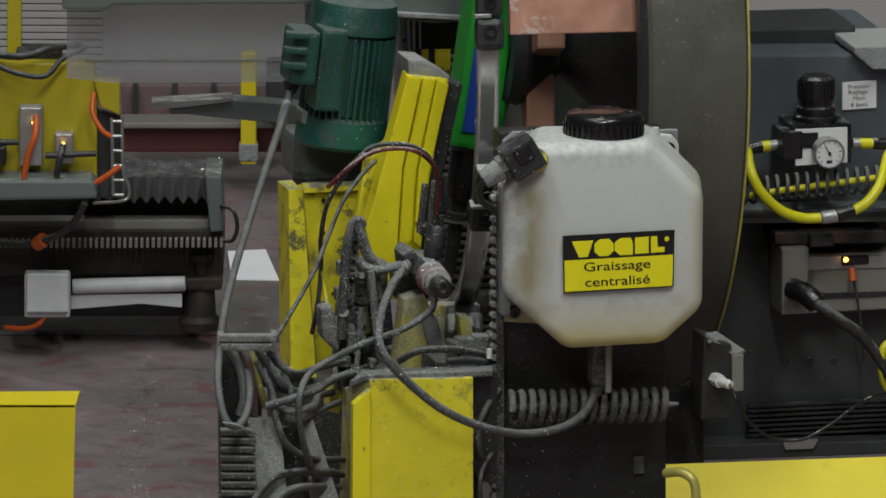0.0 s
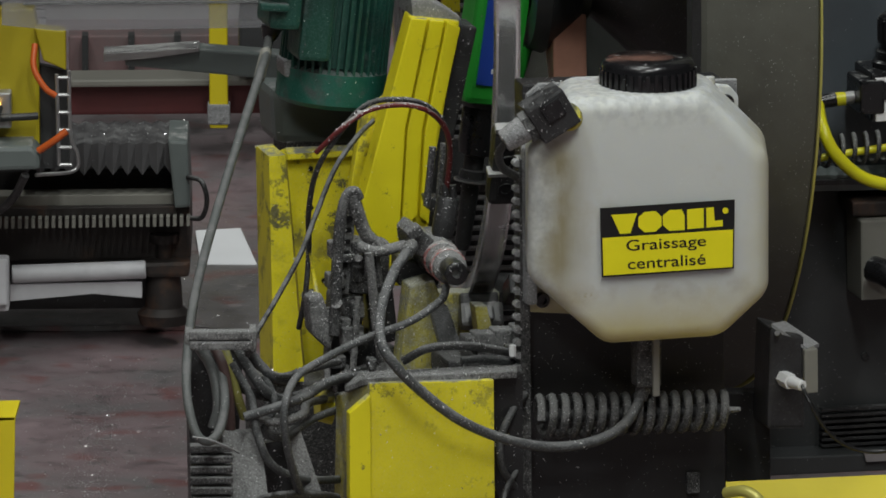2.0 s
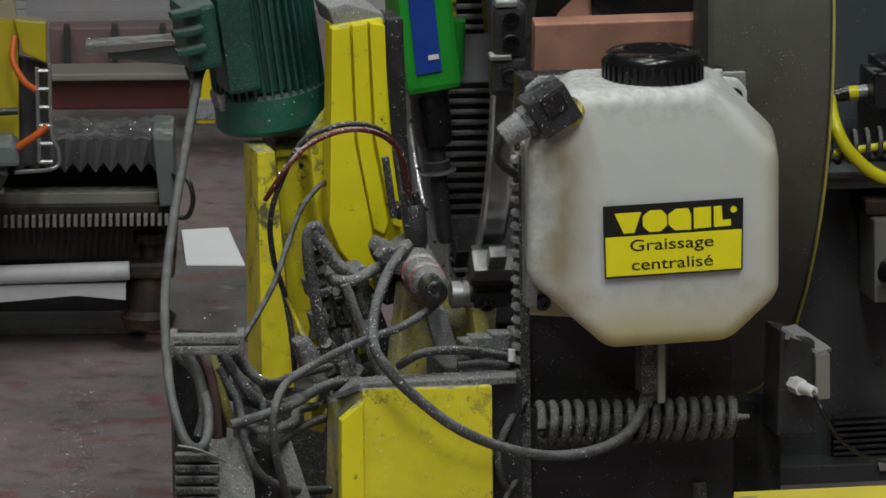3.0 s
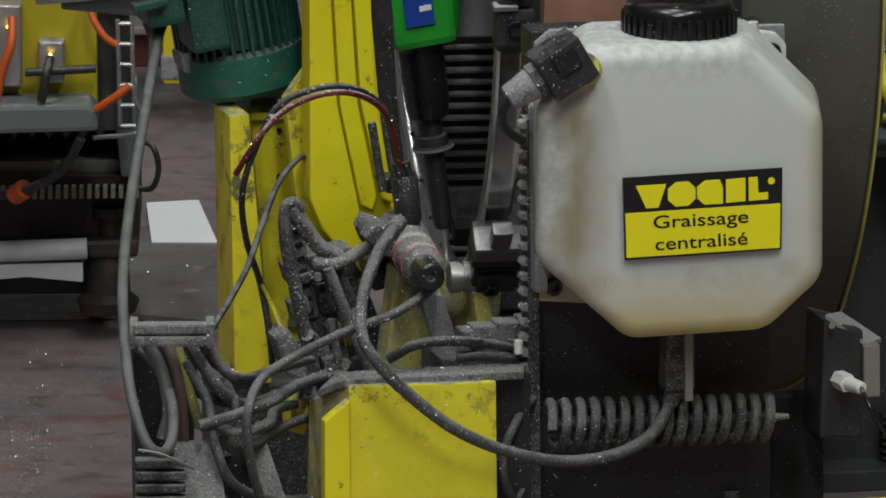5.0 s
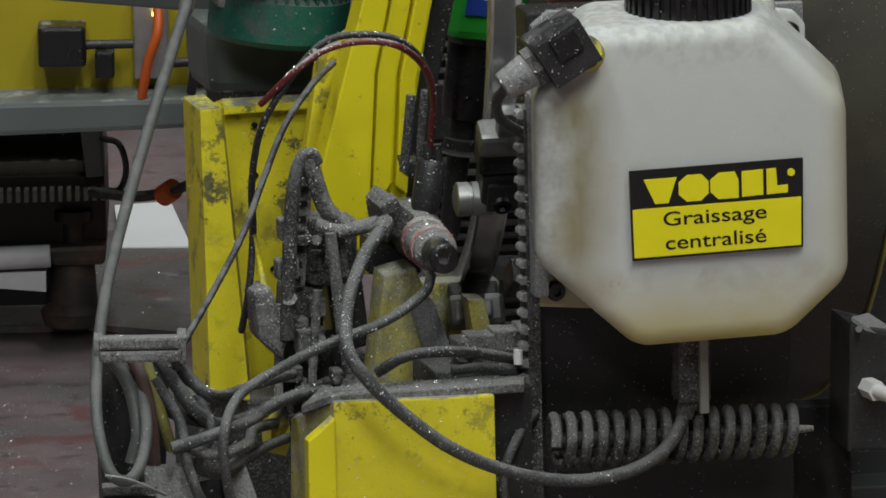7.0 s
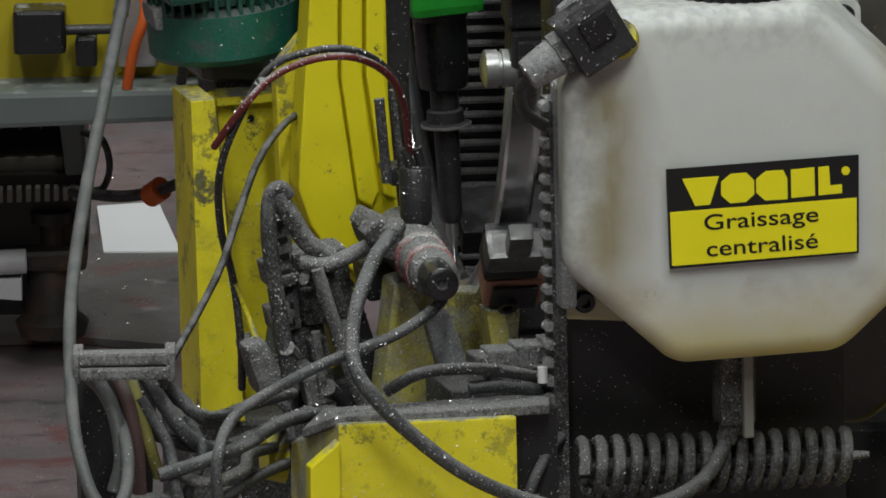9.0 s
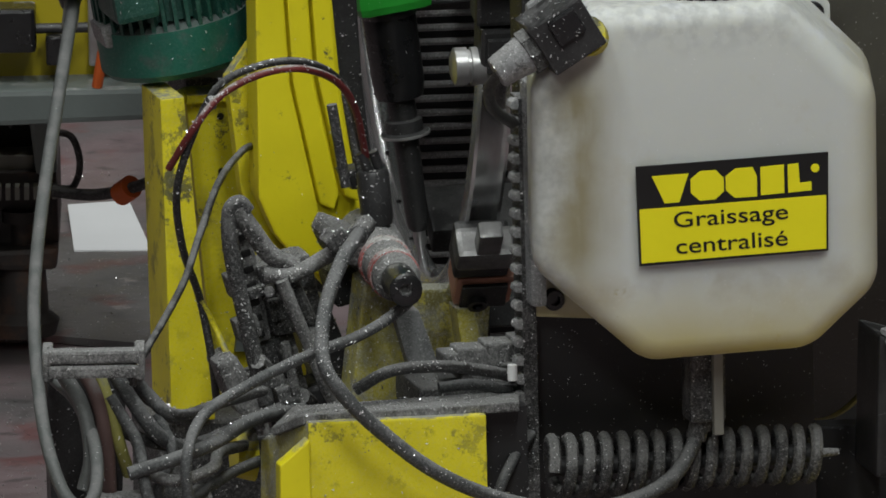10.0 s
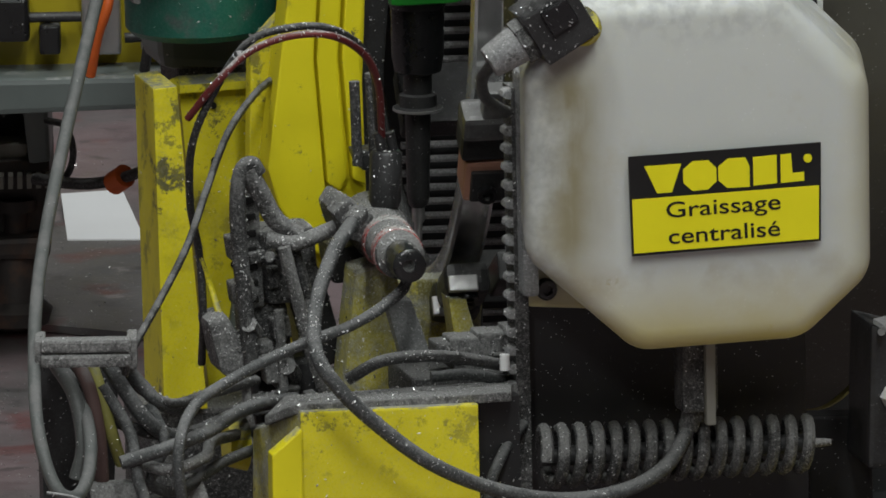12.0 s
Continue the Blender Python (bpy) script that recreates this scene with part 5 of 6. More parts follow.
def regulator():
    g = base("pressure_regulator", (0.3819, 0.5590, 0.4274), "black compressed-air pressure regulator with round white gauge", "pressure regulator")
    part("body", prism([(0.3588, 0.5326, 0.4735), (0.4214, 0.5482, 0.4731), (0.4218, 0.5483, 0.4298), (0.3591, 0.5327, 0.4290)], AY * 0.06, 0.003), M_black_plastic, g)
    part("face_plate", prism([(0.3623, 0.5304, 0.4691), (0.4167, 0.5440, 0.4691), (0.4170, 0.5440, 0.4318), (0.3626, 0.5305, 0.4307)], AY * 0.004, 0.0005), M_white, g, "white printed face plate")
    part("face_field", prism([(0.3694, 0.5301, 0.4656), (0.3860, 0.5342, 0.4655), (0.3849, 0.5340, 0.4493), (0.3684, 0.5299, 0.4501)], AY * 0.003), M_black_plastic, g)
    part("side_port", block((0.3538, 0.5520, 0.4527), (0.022, 0.05, 0.030), bevel=0.003), M_black_plastic, g)
    part("collar", lathe((0.3839, 0.5647, 0.4684), UP, [(0, 0.022), (0.004, 0.024), (0.010, 0.024), (0.012, 0.021)], 28), M_black_plastic, g, "", True)
    knob = part("knob", lathe((0.3839, 0.5646, 0.4756), UP, [(0, 0.019), (0.002, 0.0205), (0.012, 0.0205), (0.014, 0.018), (0.018, 0.018), (0.020, 0.0195), (0.042, 0.0185), (0.045, 0.015), (0.045, 0.0)], 30), M_black_plastic, g, "black ribbed adjusting knob", True)
    for k in range(24):
        an = k * math.tau / 24
        d = Vector((math.cos(an), math.sin(an), 0))
        part("rib", block(Vector((0.3839, 0.5646, 0.4756)) + d * 0.0192 + UP * 0.031, (0.0016, 0.0022, 0.018), d, UP.cross(d), UP), M_black_plastic, knob)
    c = Vector((0.3978, 0.5217, 0.4459))
    ga = part("gauge", lathe(c + AY * 0.02, -AY, [(0, 0.015), (0.012, 0.0165), (0.020, 0.0165), (0.0215, 0.0155), (0.0215, 0.0145), (0.019, 0.0142), (0.019, 0)], 36), M_steel, g, "round chrome pressure gauge", True)
    part("dial", lathe(c + AY * 0.0008, -AY, [(0, 0.0142), (0.0004, 0.0142)], 32), M_white, ga, "white dial")
    for k in range(11):
        an = radians(-135 + 27 * k)
        d = AX * math.sin(an) + UP * math.cos(an)
        part("tick", block(c - AY * 0.0002 + d * 0.0118, (0.0005, 0.0006, 0.0026), d.cross(AY), AY, d), M_label_black, ga)
    d = (AX * -0.5 + UP * 0.85).normalized()
    part("needle", block(c - AY * 0.0006 + d * 0.003, (0.0009, 0.0006, 0.014), d.cross(AY), AY, d), M_label_black, ga)
    part("needle_boss", lathe(c - AY * 0.0002, -AY, [(0, 0.0018), (0.001, 0.0018)], 12), M_label_black, ga)
    part("dial_mark", block(c - AY * 0.0002 - UP * 0.009, (0.006, 0.0006, 0.003)), M_label_black, ga)
    part("elbow", rod((0.3462, 0.5501, 0.4495), (0.3296, 0.5460, 0.4478), 0.0055), M_steel, g, "", True)
    part("elbow_ring", rod((0.3355, 0.5474, 0.4481), (0.3273, 0.5454, 0.4479), 0.006), M_yellow_hose, g, "", True)
    part("elbow_nut", rod((0.3273, 0.5454, 0.4479), (0.3143, 0.5421, 0.4461), 0.0065, 0.0055), M_black_plastic, g, "", True)
    part("elbow", rod((0.4220, 0.5690, 0.4473), (0.4303, 0.5711, 0.4469), 0.0055), M_steel, g, "", True)
    part("elbow_ring", rod((0.4291, 0.5708, 0.4470), (0.4433, 0.5743, 0.4463), 0.0055), M_yellow_hose, g, "", True)
    part("elbow_nut", rod((0.4433, 0.5743, 0.4463), (0.4647, 0.5796, 0.4442), 0.0062), M_black_plastic, g, "", True)
    return g


regulator()
hose("air_hose", [(0.3118, 0.5312, 0.4459), (0.3152, 0.5011, 0.4327), (0.3253, 0.4934, 0.4116), (0.3461, 0.4985, 0.3902), (0.3698, 0.5044, 0.3807), (0.3905, 0.5096, 0.3798)], 0.0055, M_yellow_hose, "bright yellow looped air hose")
hose("air_hose", [(0.4218, 0.5174, 0.3849), (0.4377, 0.5214, 0.3945), (0.4513, 0.5351, 0.4116), (0.4587, 0.5678, 0.4321), (0.4647, 0.5796, 0.4406)], 0.0055, M_yellow_hose, "bright yellow looped air hose")


def hose_coupling():
    g = base("hose_coupling", (0.3994, 0.5118, 0.3799), "steel and black air hose coupling", "coupling")
    part("steel_end", rod((0.3887, 0.5092, 0.3798), (0.4064, 0.5136, 0.3814), 0.0070, None, 16, None, 0.001), M_steel, g, "", True)
    part("black_end", rod((0.4053, 0.5133, 0.3815), (0.4241, 0.5180, 0.3866), 0.0078, 0.0065, 16, None, 0.001), M_black_plastic, g, "", True)


hose_coupling()


def spiral_lead():
    a, b = Vector((0.2991, 0.5177, 0.4052)), Vector((0.4765, 0.5620, 0.4141))
    g = base("spiral_hose", a, "coiled grey spiral hose with a yellow line inside", "spiral hose")
    d, e, f = frame_of(b - a)
    n = 17
    pts = [a.lerp(b, k / (n * 12)) + (e * math.cos(math.tau * k / 12) + f * math.sin(math.tau * k / 12)) * 0.013 for k in range(n * 12 + 1)]
    part("spiral", tube(pts, 0.0020, 6, smooth_path=False), M_dusty_dark, g, "", True)
    part("line", tube([a - UP * 0.006, a.lerp(b, 0.4) - UP * 0.002, b + UP * 0.002], 0.0035), M_yellow_hose, g, "", True)


spiral_lead()


def notice():
    g = base("notice_plate", (0.4295, 0.6193, 0.4758), "small white printed notice on a slate cabinet", "sign")
    part("plate", prism([(0.4121, 0.6150, 0.5025), (0.4477, 0.6238, 0.5034), (0.4479, 0.6239, 0.4744), (0.4123, 0.6150, 0.4735)], AY * 0.003), M_white, g)
    right = (Vector((0.4475, 0.6166, 0.5048)) - Vector((0.4120, 0.6077, 0.5039))).normalized()
    hh = 0.0046
    letters("Pression", (0.4180, 0.6159, 0.4957), hh, right, UP, M_label_black, g, 0.0231)
    letters("Réglage", (0.4187, 0.6161, 0.4897), hh, right, UP, M_label_black, g, 0.0207)
    letters("Mors", (0.4235, 0.6173, 0.4834), hh, right, UP, M_label_black, g, 0.0127)
    letters("4 bars", (0.4206, 0.6166, 0.4763), hh, right, UP, M_label_black, g, 0.0184)


notice()


def junction_box():
    g = base("junction_box", (0.2864, 0.2260, 0.2271), "small dusty black connector box with white cable gland", "junction box")
    part("body", prism([(0.2659, 0.2106, 0.3159), (0.2951, 0.2179, 0.3062), (0.2957, 0.2180, 0.2259), (0.2630, 0.2099, 0.2275)], AY * 0.05, 0.003), M_black, g)
    part("side", prism([(0.2951, 0.2127, 0.2954), (0.3067, 0.2156, 0.2961), (0.3070, 0.2157, 0.2580), (0.2954, 0.2128, 0.2574)], AY * 0.05, 0.001), M_beige, g)
    part("lid", prism([(0.2670, 0.2109, 0.3194), (0.2788, 0.2344, 0.3169), (0.3081, 0.2417, 0.2953), (0.2975, 0.2185, 0.2966)], UP * -0.003), M_bracket, g)
    part("gland", rod((0.2813, 0.2041, 0.2710), (0.2933, 0.1865, 0.2701), 0.0056, 0.0046, 10, None, 0.001), M_white, g, "white plastic cable gland", True)
    part("gland_nut", rod((0.2767, 0.2133, 0.2714), (0.2836, 0.1995, 0.2708), 0.0070, None, 6), M_white, g)
    part("screw", rod((0.2717, 0.2100, 0.3113), (0.2717, 0.2038, 0.3126), 0.0022), M_steel, g)
    part("mount", prism([(0.2281, 0.2527, 0.2508), (0.2667, 0.2623, 0.2489), (0.2680, 0.2626, 0.0637), (0.2294, 0.2530, 0.0656)], AY * 0.02, 0.002), M_black_panel, g)


junction_box()
hose("box_lead", [(0.2928, 0.1864, 0.2702), (0.2985, 0.1672, 0.2606), (0.3150, 0.1713, 0.2331), (0.3384, 0.1771, 0.2166), (0.3675, 0.1844, 0.2140), (0.3967, 0.2020, 0.2258), (0.4260, 0.2299, 0.2419), (0.4497, 0.2564, 0.2465), (0.4852, 0.2859, 0.2452)], 0.0018, M_black_plastic, "thin black lead hanging from a gland", "cable")
hose("case_cable", [(0.3661, 0.5344, 0.2968), (0.3824, 0.5076, 0.2904), (0.4060, 0.5032, 0.2752), (0.4358, 0.5106, 0.2509), (0.4599, 0.5166, 0.2136), (0.4782, 0.5315, 0.1743)], 0.0062, M_cable_black, "thick black cable with a moulded plug", "cable")
hose("case_plug", [(0.3589, 0.5275, 0.3012), (0.3730, 0.5155, 0.2977), (0.3859, 0.5085, 0.2885)], 0.0115, M_black_plastic, "black moulded plug on a cable", "plug")
hose("switch_lead", [(0.4233, 0.5796, 0.3148), (0.4269, 0.5702, 0.2926), (0.4332, 0.5718, 0.2500), (0.4371, 0.5727, 0.2136)], 0.0015, M_cable_black, "thin black lead of a switch", "cable")
hose("switch_plug", [(0.4226, 0.5743, 0.3129), (0.4244, 0.5696, 0.3000)], 0.0042, M_orange, "small orange plug of a switch", "plug")
hose("yellow_loop", [(0.4716, 0.5298, 0.2471), (0.4566, 0.5158, 0.2409), (0.4539, 0.5151, 0.2199), (0.4614, 0.5273, 0.1932), (0.4782, 0.5418, 0.1841)], 0.0045, M_yellow_hose, "yellow air hose in a loop")


def right_guard():
    g = base("yellow_kick_panel", (0.3558, 0.0887, 0.1031), "clean yellow sheet-metal panel along the machine's foot", "machine panel")
    part("sloping_sheet", prism([(0.2269, 0.1493, 0.1946), (0.4961, 0.2165, 0.1911), (0.4970, 0.0665, 0.0611), (0.2280, -0.0005, 0.0646)], (0, 0.003, -0.003)), M_yellow_far, g)
    part("face", prism([(0.2280, -0.0005, 0.0646), (0.4970, 0.0665, 0.0611), (0.4970, 0.0665, 0.0), (0.2280, -0.0005, 0.0)], AY * 0.004), M_yellow_far, g)


right_guard()
hose("clear_tube", [(0.2266, 0.0874, 0.1987), (0.2421, 0.0707, 0.2036), (0.2542, 0.0634, 0.1970), (0.2578, 0.0643, 0.1791), (0.2568, 0.0640, 0.1495)], 0.0050, M_brass, "clear yellowish plastic tube")


def left_guard():
    g = base("yellow_guard_sheet", (-0.4179, 0.0000, 0.1184), "bent yellow sheet-metal guard standing on the floor", "machine guard")
    part("sheet", prism([(-0.5043, 0.0000, 0.2854), (-0.3754, 0.0000, 0.2862), (-0.3821, 0.0000, -0.0068), (-0.5045, 0.0000, -0.0075)], (0, 0.006, 0), 0.001), M_yellow_far, g)
    part("fold", prism([(-0.5043, 0.0000, 0.2854), (-0.3754, 0.0000, 0.2862), (-0.3725, 0.0500, 0.2896), (-0.5059, 0.0500, 0.2876)], (0, 0, -0.003)), M_yellow_far, g)


left_guard()


# ---- machine in the background with its sliding carriage ----
def rail_machine():
    g = base("linear_axis", (-0.3816, 1.7000, -0.0060), "oily linear axis with toothed rack on a dark bed", "linear axis")
    part("bed", prism([(-0.7032, 1.6200, 0.1266), (-0.2524, 1.6200, 0.1292), (-0.2523, 1.6200, 0.0829), (-0.7032, 1.6200, 0.0777)], (0, 0.12, 0), 0.003), M_rust, g)
    part("cover", prism([(-0.7046, 1.6600, 0.1584), (-0.2625, 1.6600, 0.1610), (-0.2625, 1.6600, 0.1305), (-0.7046, 1.6600, 0.1279)], (0, 0.10, 0), 0.002), M_black_panel, g)
    part("rail", prism([(-0.7024, 1.6000, 0.1453), (-0.2677, 1.6000, 0.1491), (-0.2677, 1.6000, 0.1390), (-0.7024, 1.6000, 0.1339)], (0, 0.03, 0), 0.001), M_beige, g)
    rack = part("rack", prism([(-0.7020, 1.5900, 0.1360), (-0.2526, 1.5900, 0.1399), (-0.2526, 1.5900, 0.1310), (-0.7020, 1.5900, 0.1271)], (0, 0.03, 0), 0.001), M_rust, g)
    for k in range(46):
        a = Vector((-0.5343, 1.5850, 0.1253)).lerp(Vector((-0.2537, 1.5850, 0.1282)), k / 45)
        part("tooth", block(a, (0.0032, 0.02, 0.0085), (1, 0, 0), (0, 1, 0)), M_beige, rack)
    part("end_plate", prism([(-0.2724, 1.5800, 0.2039), (-0.2538, 1.5800, 0.2027), (-0.2512, 1.5800, 0.1407), (-0.2661, 1.5800, 0.1393)], (0, 0.10, 0), 0.003), M_grey_enamel, g)
    part("foot_block", prism([(-0.2998, 1.6000, 0.0843), (-0.2520, 1.6000, 0.0858), (-0.2538, 1.6000, 0.0699), (-0.2924, 1.6000, 0.0697)], (0, 0.10, 0), 0.004), M_rust, g)
    part("foot_screw", lathe((-0.2766, 1.6200, 0.0700), UP, [(0, 0.012), (0.012, 0.013), (0.012, 0.008), (0.03, 0.008), (0.03, 0.014), (0.038, 0.014), (0.038, 0.0)], 14), M_rust, g, "", True)
    part("foot", lathe((-0.2777, 1.6200, 0.0230), UP, [(0, 0.022), (0.010, 0.025), (0.016, 0.018), (0.05, 0.016)], 18), M_rust, g, "", True)
    part("under_bed", prism([(-0.7048, 1.6600, 0.0706), (-0.2935, 1.6600, 0.0730), (-0.2934, 1.6600, 0.0285), (-0.7048, 1.6600, 0.0261)], (0, 0.10, 0)), M_black_panel, g)
    part("end_cable", tube([(-0.2537, 1.5800, 0.1692), (-0.2410, 1.5600, 0.1689), (-0.2360, 1.5600, 0.1512), (-0.2411, 1.5700, 0.1333), (-0.2536, 1.5800, 0.1305)], 0.0024), M_cable_black, g, "", True)
    return g


rail_machine()


def bellows():
    """A pleated way cover, its folds running across the axis."""
    g = base("bellows_cover", (-0.3174, 1.6000, 0.1742), "dark pleated bellows way cover", "bellows")
    bm = bmesh.new()
    n = 20
    a, b = Vector((-0.4043, 1.6000, 0.1978)), Vector((-0.2690, 1.6000, 0.1985))
    rows = []
    for k in range(n + 1):
        p = a.lerp(b, k / n)
        w = 0.0080 if k % 2 else 0.0
        rows.append([bm.verts.new(p + Vector((0, dy, dz))) for dy, dz in ((-0.006 + w, -0.030 + w), (w * 0.4, -w * 0.35), (0.10, -w * 0.35), (0.10, -0.030 + w))])
    for A, B in zip(rows, rows[1:]):
        for j in range(3):
            bm.faces.new((A[j], A[j + 1], B[j + 1], B[j]))
    bm.faces.new(rows[0])
    bm.faces.new(rows[-1][::-1])
    part("pleats", bm, M_bellows, g)
    return g


bellows()
CAR0 = Vector((-0.4575, 1.5000, 0.1875))


def carriage():
    g = base("sliding_carriage", CAR0, "yellow sliding carriage with grey beam, valve plates and orange cables", "machine carriage")
    part("face", prism([(-0.6990, 1.5200, 0.3409), (-0.3933, 1.5200, 0.3402), (-0.3889, 1.5200, 0.3163), (-0.3888, 1.5200, 0.2103), (-0.6993, 1.5200, 0.2086)], (0, 0.03, 0), 0.003), M_yellow_shade, g)
    part("wing", prism([(-0.3930, 1.5100, 0.3245), (-0.3640, 1.5100, 0.3215), (-0.3639, 1.5100, 0.2838), (-0.3850, 1.5100, 0.2931)], (0, 0.02, 0), 0.002), M_yellow_shade, g)
    part("post", prism([(-0.4889, 1.5600, 0.4401), (-0.4728, 1.5600, 0.4402), (-0.4728, 1.5600, 0.3318), (-0.4889, 1.5600, 0.3317)], (0, 0.02, 0), 0.002), M_yellow_shade, g)
    part("beam", prism([(-0.6974, 1.4700, 0.2187), (-0.3951, 1.4700, 0.2205), (-0.3877, 1.4700, 0.2130), (-0.3876, 1.4700, 0.1991), (-0.6974, 1.4700, 0.1910)], (0, 0.05, 0), 0.004), M_grey_enamel, g, "grey-green painted beam")
    part("beam_top", prism([(-0.6981, 1.4900, 0.2185), (-0.3943, 1.4900, 0.2202), (-0.3943, 1.4900, 0.2152), (-0.6981, 1.4900, 0.2134)], (0, 0.05, 0), 0.001), M_beige, g)
    va = part("valve_plate", prism([(-0.4736, 1.5000, 0.2946), (-0.4477, 1.5000, 0.2947), (-0.4477, 1.5000, 0.2292), (-0.4736, 1.5000, 0.2291)], (0, 0.02, 0), 0.002), M_steel, g)
    vb = part("valve_plate", prism([(-0.4347, 1.5000, 0.2652), (-0.4143, 1.5000, 0.2653), (-0.4143, 1.5000, 0.2319), (-0.4347, 1.5000, 0.2318)], (0, 0.02, 0), 0.002), M_steel, g)
    part("lamp", rod((-0.4587, 1.4950, 0.2780), (-0.4585, 1.4900, 0.2790), 0.0013), M_led_yellow, va)
    part("lamp", rod((-0.4253, 1.4950, 0.2556), (-0.4252, 1.4900, 0.2566), 0.0013), M_led_yellow, vb)
    part("cable", tube([(-0.4546, 1.4800, 0.2886), (-0.4555, 1.4700, 0.2692), (-0.4629, 1.4700, 0.2472), (-0.4680, 1.4750, 0.2203)], 0.0036), M_orange, g, "orange cable", True)
    part("cable", tube([(-0.4250, 1.4800, 0.2561), (-0.4284, 1.4700, 0.2442), (-0.4322, 1.4750, 0.2230)], 0.0036), M_cable_black, g, "", True)
    part("shaft", rod((-0.4451, 1.4950, 0.2416), (-0.3895, 1.4950, 0.2444), 0.0035), M_black, g, "", True)
    part("connector", block((-0.5255, 1.5000, 0.2565), (0.035, 0.03, 0.03), (1, 0, 0), (0, 1, 0), None, 0.003), M_black_plastic, g)
    part("shaft", rod((-0.5254, 1.4950, 0.2562), (-0.4735, 1.4950, 0.2565), 0.0035), M_black, g, "", True)
    part("connector", block((-0.4946, 1.5000, 0.2428), (0.014, 0.03, 0.02), (1, 0, 0), (0, 1, 0), None, 0.002), M_black_plastic, g)
    for k in range(6):
        a = Vector((-0.3724, 1.5000, 0.2794)).lerp(Vector((-0.3710, 1.5000, 0.1975)), k / 5)
        part("wire_rung", rod(a, a + Vector((0.012, 0, 0)), 0.0018, None, 8), M_steel, g)
    part("wire_side", tube([(-0.3613, 1.5000, 0.2858), (-0.3600, 1.5000, 0.2259), (-0.3538, 1.5000, 0.2071), (-0.3574, 1.5000, 0.1919), (-0.3922, 1.4800, 0.1920)], 0.0018), M_steel, g, "", True)
    part("wire_side", rod((-0.3724, 1.5000, 0.2826), (-0.3710, 1.5000, 0.1975), 0.0018), M_steel, g)
    part("dark_gap", prism([(-0.3891, 1.5300, 0.2859), (-0.3632, 1.5300, 0.2797), (-0.3618, 1.5300, 0.1883), (-0.3890, 1.5300, 0.1881)], (0, 0.01, 0)), M_dark_case, g)
    part("cable", tube([(-0.3922, 1.5000, 0.3108), (-0.3931, 1.4900, 0.2907), (-0.3831, 1.4850, 0.2729), (-0.3732, 1.4850, 0.2654)], 0.003), M_orange, g, "orange cable", True)
    part("cable", tube([(-0.3889, 1.4700, 0.2168), (-0.3752, 1.4650, 0.2267), (-0.3629, 1.4650, 0.2362)], 0.0034), M_orange, g, "orange cable", True)
    part("cable", tube([(-0.5072, 1.5100, 0.3427), (-0.4758, 1.4900, 0.3343), (-0.4450, 1.4900, 0.3313), (-0.4267, 1.5000, 0.3483), (-0.4025, 1.5200, 0.3571)], 0.003), M_cable_black, g, "", True)
    part("cable", tube([(-0.5140, 1.5300, 0.3482), (-0.4699, 1.5000, 0.3512), (-0.4365, 1.5200, 0.3569), (-0.4092, 1.5400, 0.3563)], 0.004), M_cable_black, g, "", True)
    part("drive", block((-0.4530, 1.5600, 0.3395), (0.05, 0.04, 0.022), (1, 0, 0), (0, 1, 0), None, 0.003), M_black, g)
    part("trailing_cable", tube([(-0.4015, 1.4800, 0.1920), (-0.4143, 1.5000, 0.1657), (-0.4364, 1.5200, 0.1457), (-0.4712, 1.5500, 0.1317), (-0.5090, 1.5700, 0.1317)], 0.004), M_cable_black, g, "", True)
    part("trailing_plug", rod((-0.4549, 1.5400, 0.1338), (-0.4472, 1.5300, 0.1410), 0.008), M_orange, g, "", True)
    return g


car = carriage()


def small_white_box():
    g = base("white_junction_box", (-0.4442, 1.5600, 0.0423), "off-white plastic junction box under a machine bed", "junction box")
    part("body", block((-0.4442, 1.5600, 0.0740), (0.050, 0.03, 0.048), (1, 0, 0), (0, 1, 0), None, 0.003), M_offwhite, g)
    part("lid", block((-0.4437, 1.5400, 0.0795), (0.046, 0.006, 0.044), (1, 0, 0), (0, 1, 0), None, 0.002), M_offwhite, g)
    part("lead", tube([(-0.4464, 1.5500, 0.0508), (-0.4551, 1.5500, 0.0412), (-0.4715, 1.5600, 0.0346), (-0.4907, 1.5800, 0.0315)], 0.003), M_orange, g, "", True)


small_white_box()


def white_roll():
    a, b = Vector((-0.4179, 1.6000, 0.0740)), Vector((-0.2936, 1.6000, 0.0779))
    g = base("paper_roll", a, "white plastic roll lying under a machine bed", "roll")
    part("roll", rod(a, b, 0.0085, None, 18, None, 0.001), M_offwhite, g, "", True)
    g2 = base("folded_sheet", (-0.3607, 1.6000, 0.0534), "crumpled white sheet below a roll", "paper sheet")
    part("sheet", prism([(-0.4197, 1.6000, 0.0645), (-0.2973, 1.6000, 0.0665), (-0.2973, 1.6000, 0.0506), (-0.3421, 1.6000, 0.0548), (-0.4197, 1.6000, 0.0480)], (0, 0.02, 0), 0.001), M_offwhite, g2)


